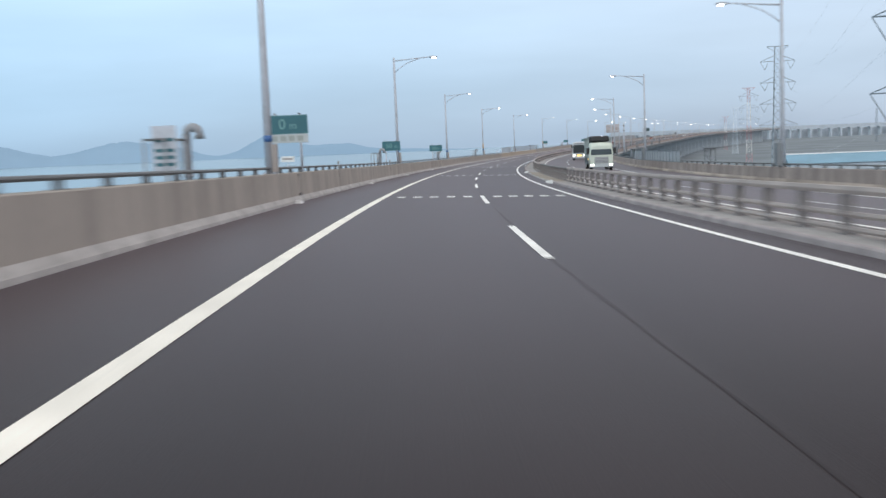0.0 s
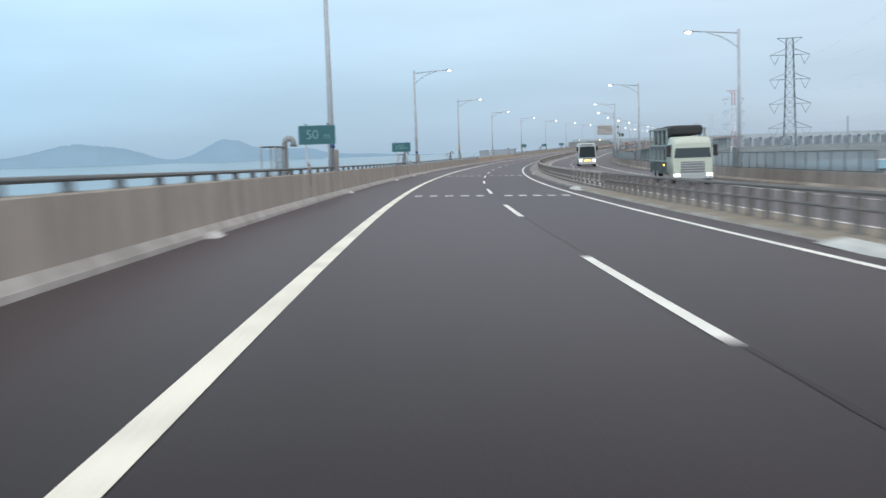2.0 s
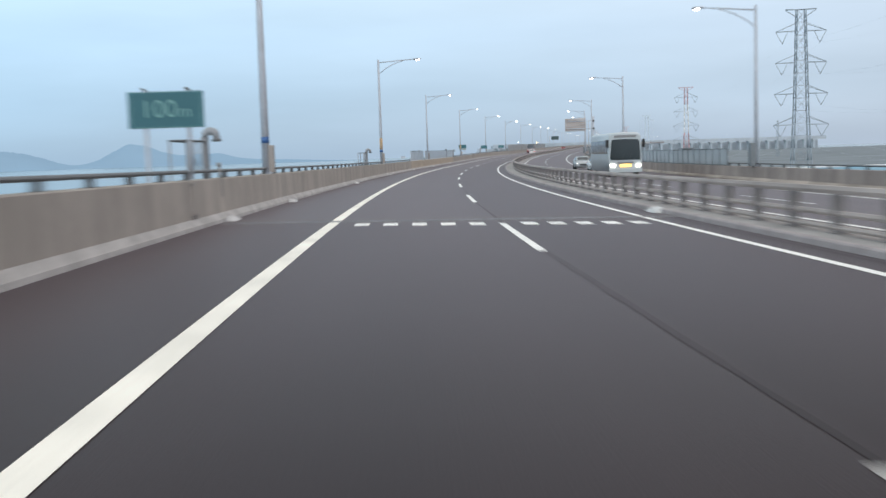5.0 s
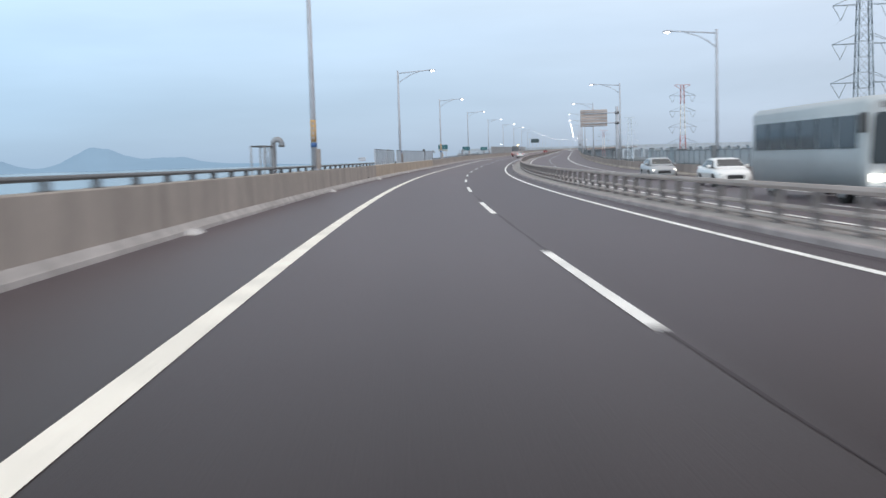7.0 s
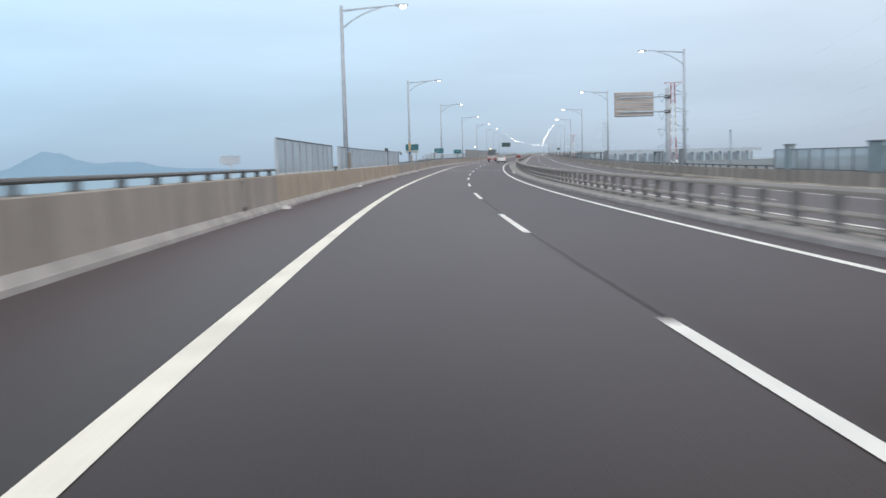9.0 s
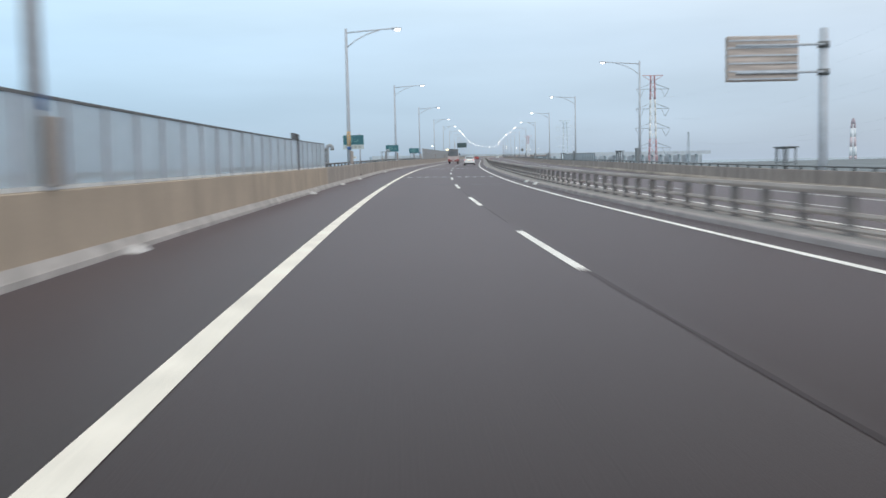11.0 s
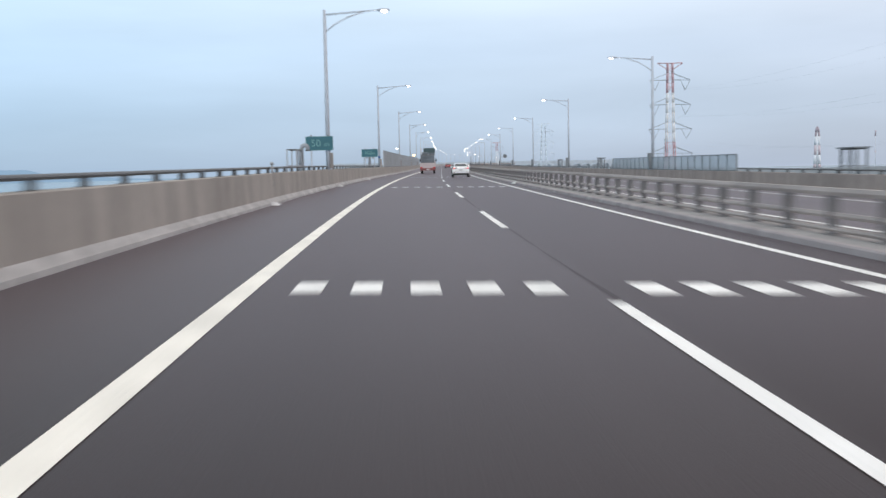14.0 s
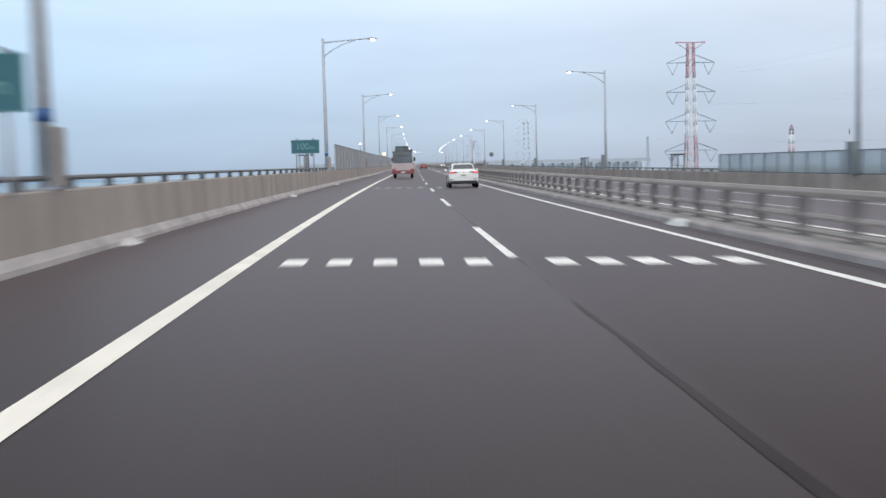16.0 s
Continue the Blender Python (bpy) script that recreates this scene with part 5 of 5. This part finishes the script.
def pickup_truck(m):
    """Light flatbed truck seen from behind: red tail, pale tailboard, dark cab window, roof rack."""
    tr = thing("truck", m, "small flatbed truck with a pale tailboard and faded red tail", "truck")
    part("chassis", box(bmesh.new(), -0.45, 0.45, -2.4, 2.3, 0.42, 0.60, 0.02), M_BLACK, tr)
    part("rear_bumper", box(bmesh.new(), -1.02, 1.02, -2.62, -2.42, 0.38, 0.66, 0.03), M_TRUCKRED, tr)
    part("bed_floor", box(bmesh.new(), -1.03, 1.03, -2.52, 0.55, 0.62, 0.74, 0.01), M_TRUCKRED, tr)
    part("tailboard", box(bmesh.new(), -1.04, 1.04, -2.58, -2.53, 0.68, 1.30, 0.01), M_TRUCKPALE, tr, "pale pinkish tailboard")
    for sx in (-1, 1):
        part("side_board", box(bmesh.new(), *sorted((sx * 0.99, sx * 1.04)), -2.52, 0.55, 0.75, 1.28, 0.01), M_TRUCKPALE, tr)
        lamp = part("tail_lamp", box(bmesh.new(), *sorted((sx * 0.68, sx * 0.98)), -2.66, -2.60, 0.66, 0.82, 0.02), M_TAILOFF, tr)
        part("lit_lens", box(bmesh.new(), *sorted((sx * 0.72, sx * 0.90)), -2.68, -2.655, 0.68, 0.80, 0.01), M_TAILDIM, lamp, "glowing red lens")
        part("mirror", box(bmesh.new(), *sorted((sx * 0.98, sx * 1.16)), 1.8, 1.86, 1.5, 1.85, 0.02), M_BLACK, tr)
        for y in (-1.55, 1.75):
            wheel(tr, sx * 0.80, y, 0.34, 0.24)
    cabm = [(0.62, [(0, 0.62), (0.92, 0.62), (0.95, 1.35), (0.80, 2.02), (0.70, 2.10), (0, 2.12)]), (1.6, [(0, 0.55), (0.94, 0.55), (0.97, 1.35), (0.84, 2.04), (0.72, 2.14), (0, 2.16)]),
            (2.3, [(0, 0.5), (0.92, 0.5), (0.94, 1.2), (0.78, 1.55), (0.70, 1.6), (0, 1.62)]), (2.5, [(0, 0.5), (0.86, 0.5), (0.88, 1.1), (0.7, 1.3), (0.6, 1.32), (0, 1.32)])]
    part("cab", loft(bmesh.new(), cabm), M_TRUCKPALE, tr, "pale truck cab")
    part("rear_window", box(bmesh.new(), -0.74, 0.74, 0.58, 0.61, 1.30, 1.98, 0.01), M_GLASS, tr)
    part("load", box(bmesh.new(), -0.93, 0.84, -1.9, 0.4, 0.745, 2.22, 0.10), M_LOAD, tr, "dark blue-grey load on the bed")
    part("load_pallet", box(bmesh.new(), -0.6, 0.45, -2.2, -1.92, 0.745, 1.75, 0.06), M_LOAD, tr)
    rack = part("rack_bar", box(bmesh.new(), -0.95, 0.90, -1.8, -1.72, 2.225, 2.36, 0.02), M_DARKSTEEL, tr)
    part("rack_bar", box(bmesh.new(), -0.95, 0.90, 0.0, 0.08, 2.225, 2.36, 0.02), M_DARKSTEEL, tr)
    part("rack_load", box(bmesh.new(), -0.75, 0.05, -1.7, 1.2, 2.365, 2.62, 0.06), M_LOAD, rack, "dark bundle on the rack")
    part("rack_load", box(bmesh.new(), 0.12, 0.90, -1.7, 1.2, 2.365, 2.55, 0.06), M_LOAD, rack, "dark bundle on the rack")
    for sx in (-0.9, 0.86):
        part("stake", box(bmesh.new(), sx - 0.03, sx + 0.03, -2.45, -2.39, 0.75, 2.0), M_GREYPAINT, tr)
    plate = part("number_plate", box(bmesh.new(), -0.19, 0.19, -2.645, -2.625, 0.45, 0.58), M_PLATE, tr)
    return tr


pickup_truck(at_lane(507.5, 1.95) @ Matrix.Diagonal((1.15, 1.1, 1.22, 1)))


def carrier_truck(m):
    """Car carrier with a pale green cab and two open decks, front at +y."""
    tr = thing("truck", m, "oncoming carrier truck with a pale green cab and loaded open decks", "truck")
    part("chassis", box(bmesh.new(), -0.5, 0.5, -4.4, 3.2, 0.6, 0.95, 0.03), M_BLACK, tr)
    cabm = [(1.75, [(0, 0.75), (1.2, 0.75), (1.22, 1.9), (1.12, 2.75), (1.0, 2.85), (0, 2.9)]), (3.0, [(0, 0.45), (1.22, 0.45), (1.24, 1.8), (1.14, 2.72), (1.0, 2.82), (0, 2.86)]),
            (3.38, [(0, 0.42), (1.18, 0.42), (1.20, 1.62), (1.05, 2.55), (0.95, 2.62), (0, 2.66)]), (3.45, [(0, 0.45), (1.12, 0.45), (1.14, 1.55), (0.98, 2.4), (0.9, 2.45), (0, 2.48)])]
    part("cab", loft(bmesh.new(), cabm), M_GREENWHITE, tr)
    bm = bmesh.new()
    v = [bm.verts.new(q) for q in ((-1.08, 3.475, 1.62), (1.08, 3.475, 1.62), (0.98, 3.44, 2.42), (-0.98, 3.44, 2.42), (-1.08, 3.43, 1.62), (1.08, 3.43, 1.62), (0.98, 3.40, 2.42), (-0.98, 3.40, 2.42))]
    for q in ((0, 1, 2, 3), (5, 4, 7, 6), (4, 5, 1, 0), (3, 2, 6, 7), (1, 5, 6, 2), (4, 0, 3, 7)):
        bm.faces.new([v[k] for k in q])
    part("windscreen", bm, M_GLASS, tr)
    grille = part("grille", box(bmesh.new(), -0.7, 0.7, 3.42, 3.50, 0.75, 1.4, 0.02), M_GREYPAINT, tr, "dark grey grille")
    for z in (0.85, 1.0, 1.15, 1.3):
        part("grille_bar", box(bmesh.new(), -0.68, 0.68, 3.50, 3.515, z - 0.025, z + 0.025), M_CHROME, grille)
    part("bumper", box(bmesh.new(), -1.2, 1.2, 3.36, 3.56, 0.36, 0.72, 0.04), M_BUS, tr)
    for sx in (-1, 1):
        part("head_lamp", box(bmesh.new(), *sorted((sx * 0.78, sx * 1.12)), 3.50, 3.575, 0.52, 0.68, 0.02), M_HEAD, tr, "lit head lamp")
        part("mirror", box(bmesh.new(), *sorted((sx * 1.24, sx * 1.5)), 3.25, 3.33, 1.7, 2.35, 0.03), M_BLACK, tr)
        part("door_window", box(bmesh.new(), *sorted((sx * 1.17, sx * 1.24)), 2.1, 3.1, 1.75, 2.4, 0.01), M_GLASS, tr)
        for y in (2.5, -1.9, -3.2):
            wheel(tr, sx * 1.02, y, 0.5, 0.3)
    for y0, y1 in ((-4.5, -2.3), (-2.2, -0.1), (0.0, 1.5)):
        part("skirt_panel", box(bmesh.new(), -1.18, 1.18, y0, y1, 0.62, 1.30, 0.03), M_DARKGREEN, tr)
    for z in (1.36, 2.3, 3.3):
        for x in (-1.17, 1.17):
            part("deck_rail", box(bmesh.new(), x - 0.05, x + 0.05, -4.6, 1.5, z, z + 0.10, 0.01), M_TEAL, tr, "pale teal deck rail")
    for y in (-4.5, -3.0, -1.5, 0.0, 1.4):
        for sx in (-1, 1):
            part("deck_post", box(bmesh.new(), *sorted((sx * 1.10, sx * 1.20)), y - 0.06, y + 0.06, 1.30, 3.3), M_TEAL, tr)
    part("deck_floor", box(bmesh.new(), -1.1, 1.1, -4.55, 1.45, 2.32, 2.39), M_GREYPAINT, tr)
    for y0, y1, z0, z1, mat in ((-4.3, -1.7, 1.32, 2.15, M_GREYPAINT), (-1.3, 1.2, 1.32, 2.2, M_DARKGREEN), (-4.3, -1.2, 2.41, 3.5, M_DARKGREEN), (-1.0, 1.9, 2.95, 3.55, M_BLACK)):
        part("load", box(bmesh.new(), -0.95, 0.95, y0, y1, z0, z1, 0.15), mat, tr, "dark covered load")
    for sx in (-1, 1):
        part("side_lamp", box(bmesh.new(), *sorted((sx * 1.185, sx * 1.23)), 0.5, 0.9, 1.14, 1.22, 0.01), M_AMBER, tr, "lit amber side lamp")
    return tr


carrier_truck(at_lane(128.0, 16.2, 180))


def coach(m):
    bus = thing("bus", m, "oncoming pale grey coach with lit head lamps", "bus")
    st = [(-5.6, [(0, 0.4), (1.2, 0.4), (1.25, 1.4), (1.2, 3.1), (1.0, 3.3), (0, 3.35)]), (5.0, [(0, 0.4), (1.2, 0.4), (1.25, 1.4), (1.2, 3.1), (1.0, 3.3), (0, 3.35)]),
          (5.55, [(0, 0.4), (1.16, 0.4), (1.2, 1.3), (1.1, 3.0), (0.95, 3.15), (0, 3.2)])]
    part("body", loft(bmesh.new(), st), M_BUS, bus)
    bm = bmesh.new()
    loft(bm, [(5.40, [(0, 1.25), (1.12, 1.25), (1.17, 1.45), (1.10, 2.75), (1.0, 2.9), (0, 2.92)]), (5.61, [(0, 1.3), (1.06, 1.3), (1.10, 1.45), (1.0, 2.6), (0.92, 2.75), (0, 2.78)])], False)
    part("windscreen", bm, M_GLASS, bus, "wide dark windscreen")
    part("destination_box", box(bmesh.new(), -0.8, 0.8, 5.42, 5.58, 2.93, 3.12, 0.03), M_GREYPAINT, bus)
    part("front_grille", box(bmesh.new(), -0.6, 0.6, 5.54, 5.63, 1.02, 1.16, 0.01), M_GREYPAINT, bus)
    for x in (-0.25, 0.3):
        part("wiper", tube(bmesh.new(), [(x, 5.63, 1.32), (x - 0.35, 5.58, 1.95)], 0.015, 5), M_BLACK, bus)
    part("sign_light", box(bmesh.new(), -0.4, 0.4, 5.56, 5.62, 0.78, 0.98, 0.01), M_AMBER, bus, "lit amber panel")
    part("bumper", box(bmesh.new(), -1.2, 1.2, 5.45, 5.65, 0.36, 0.66, 0.03), M_BUS, bus)
    for sx in (-1, 1):
        part("head_lamp", box(bmesh.new(), *sorted((sx * 0.75, sx * 1.12)), 5.55, 5.64, 0.76, 0.98, 0.02), M_HEAD, bus, "lit head lamp")
        part("mirror", box(bmesh.new(), *sorted((sx * 1.22, sx * 1.45)), 5.5, 5.6, 2.2, 2.8, 0.03), M_BLACK, bus)
        for k in range(6):
            part("side_window", box(bmesh.new(), *sorted((sx * 1.2, sx * 1.262)), -5.2 + 1.7 * k, -3.65 + 1.7 * k, 1.75, 2.75, 0.01), M_GLASS, bus)
        for y in (-3.4, 3.6):
            wheel(bus, sx * 1.05, y, 0.5, 0.3)
    return bus


coach(at_lane(217.0, 16.3, 180))
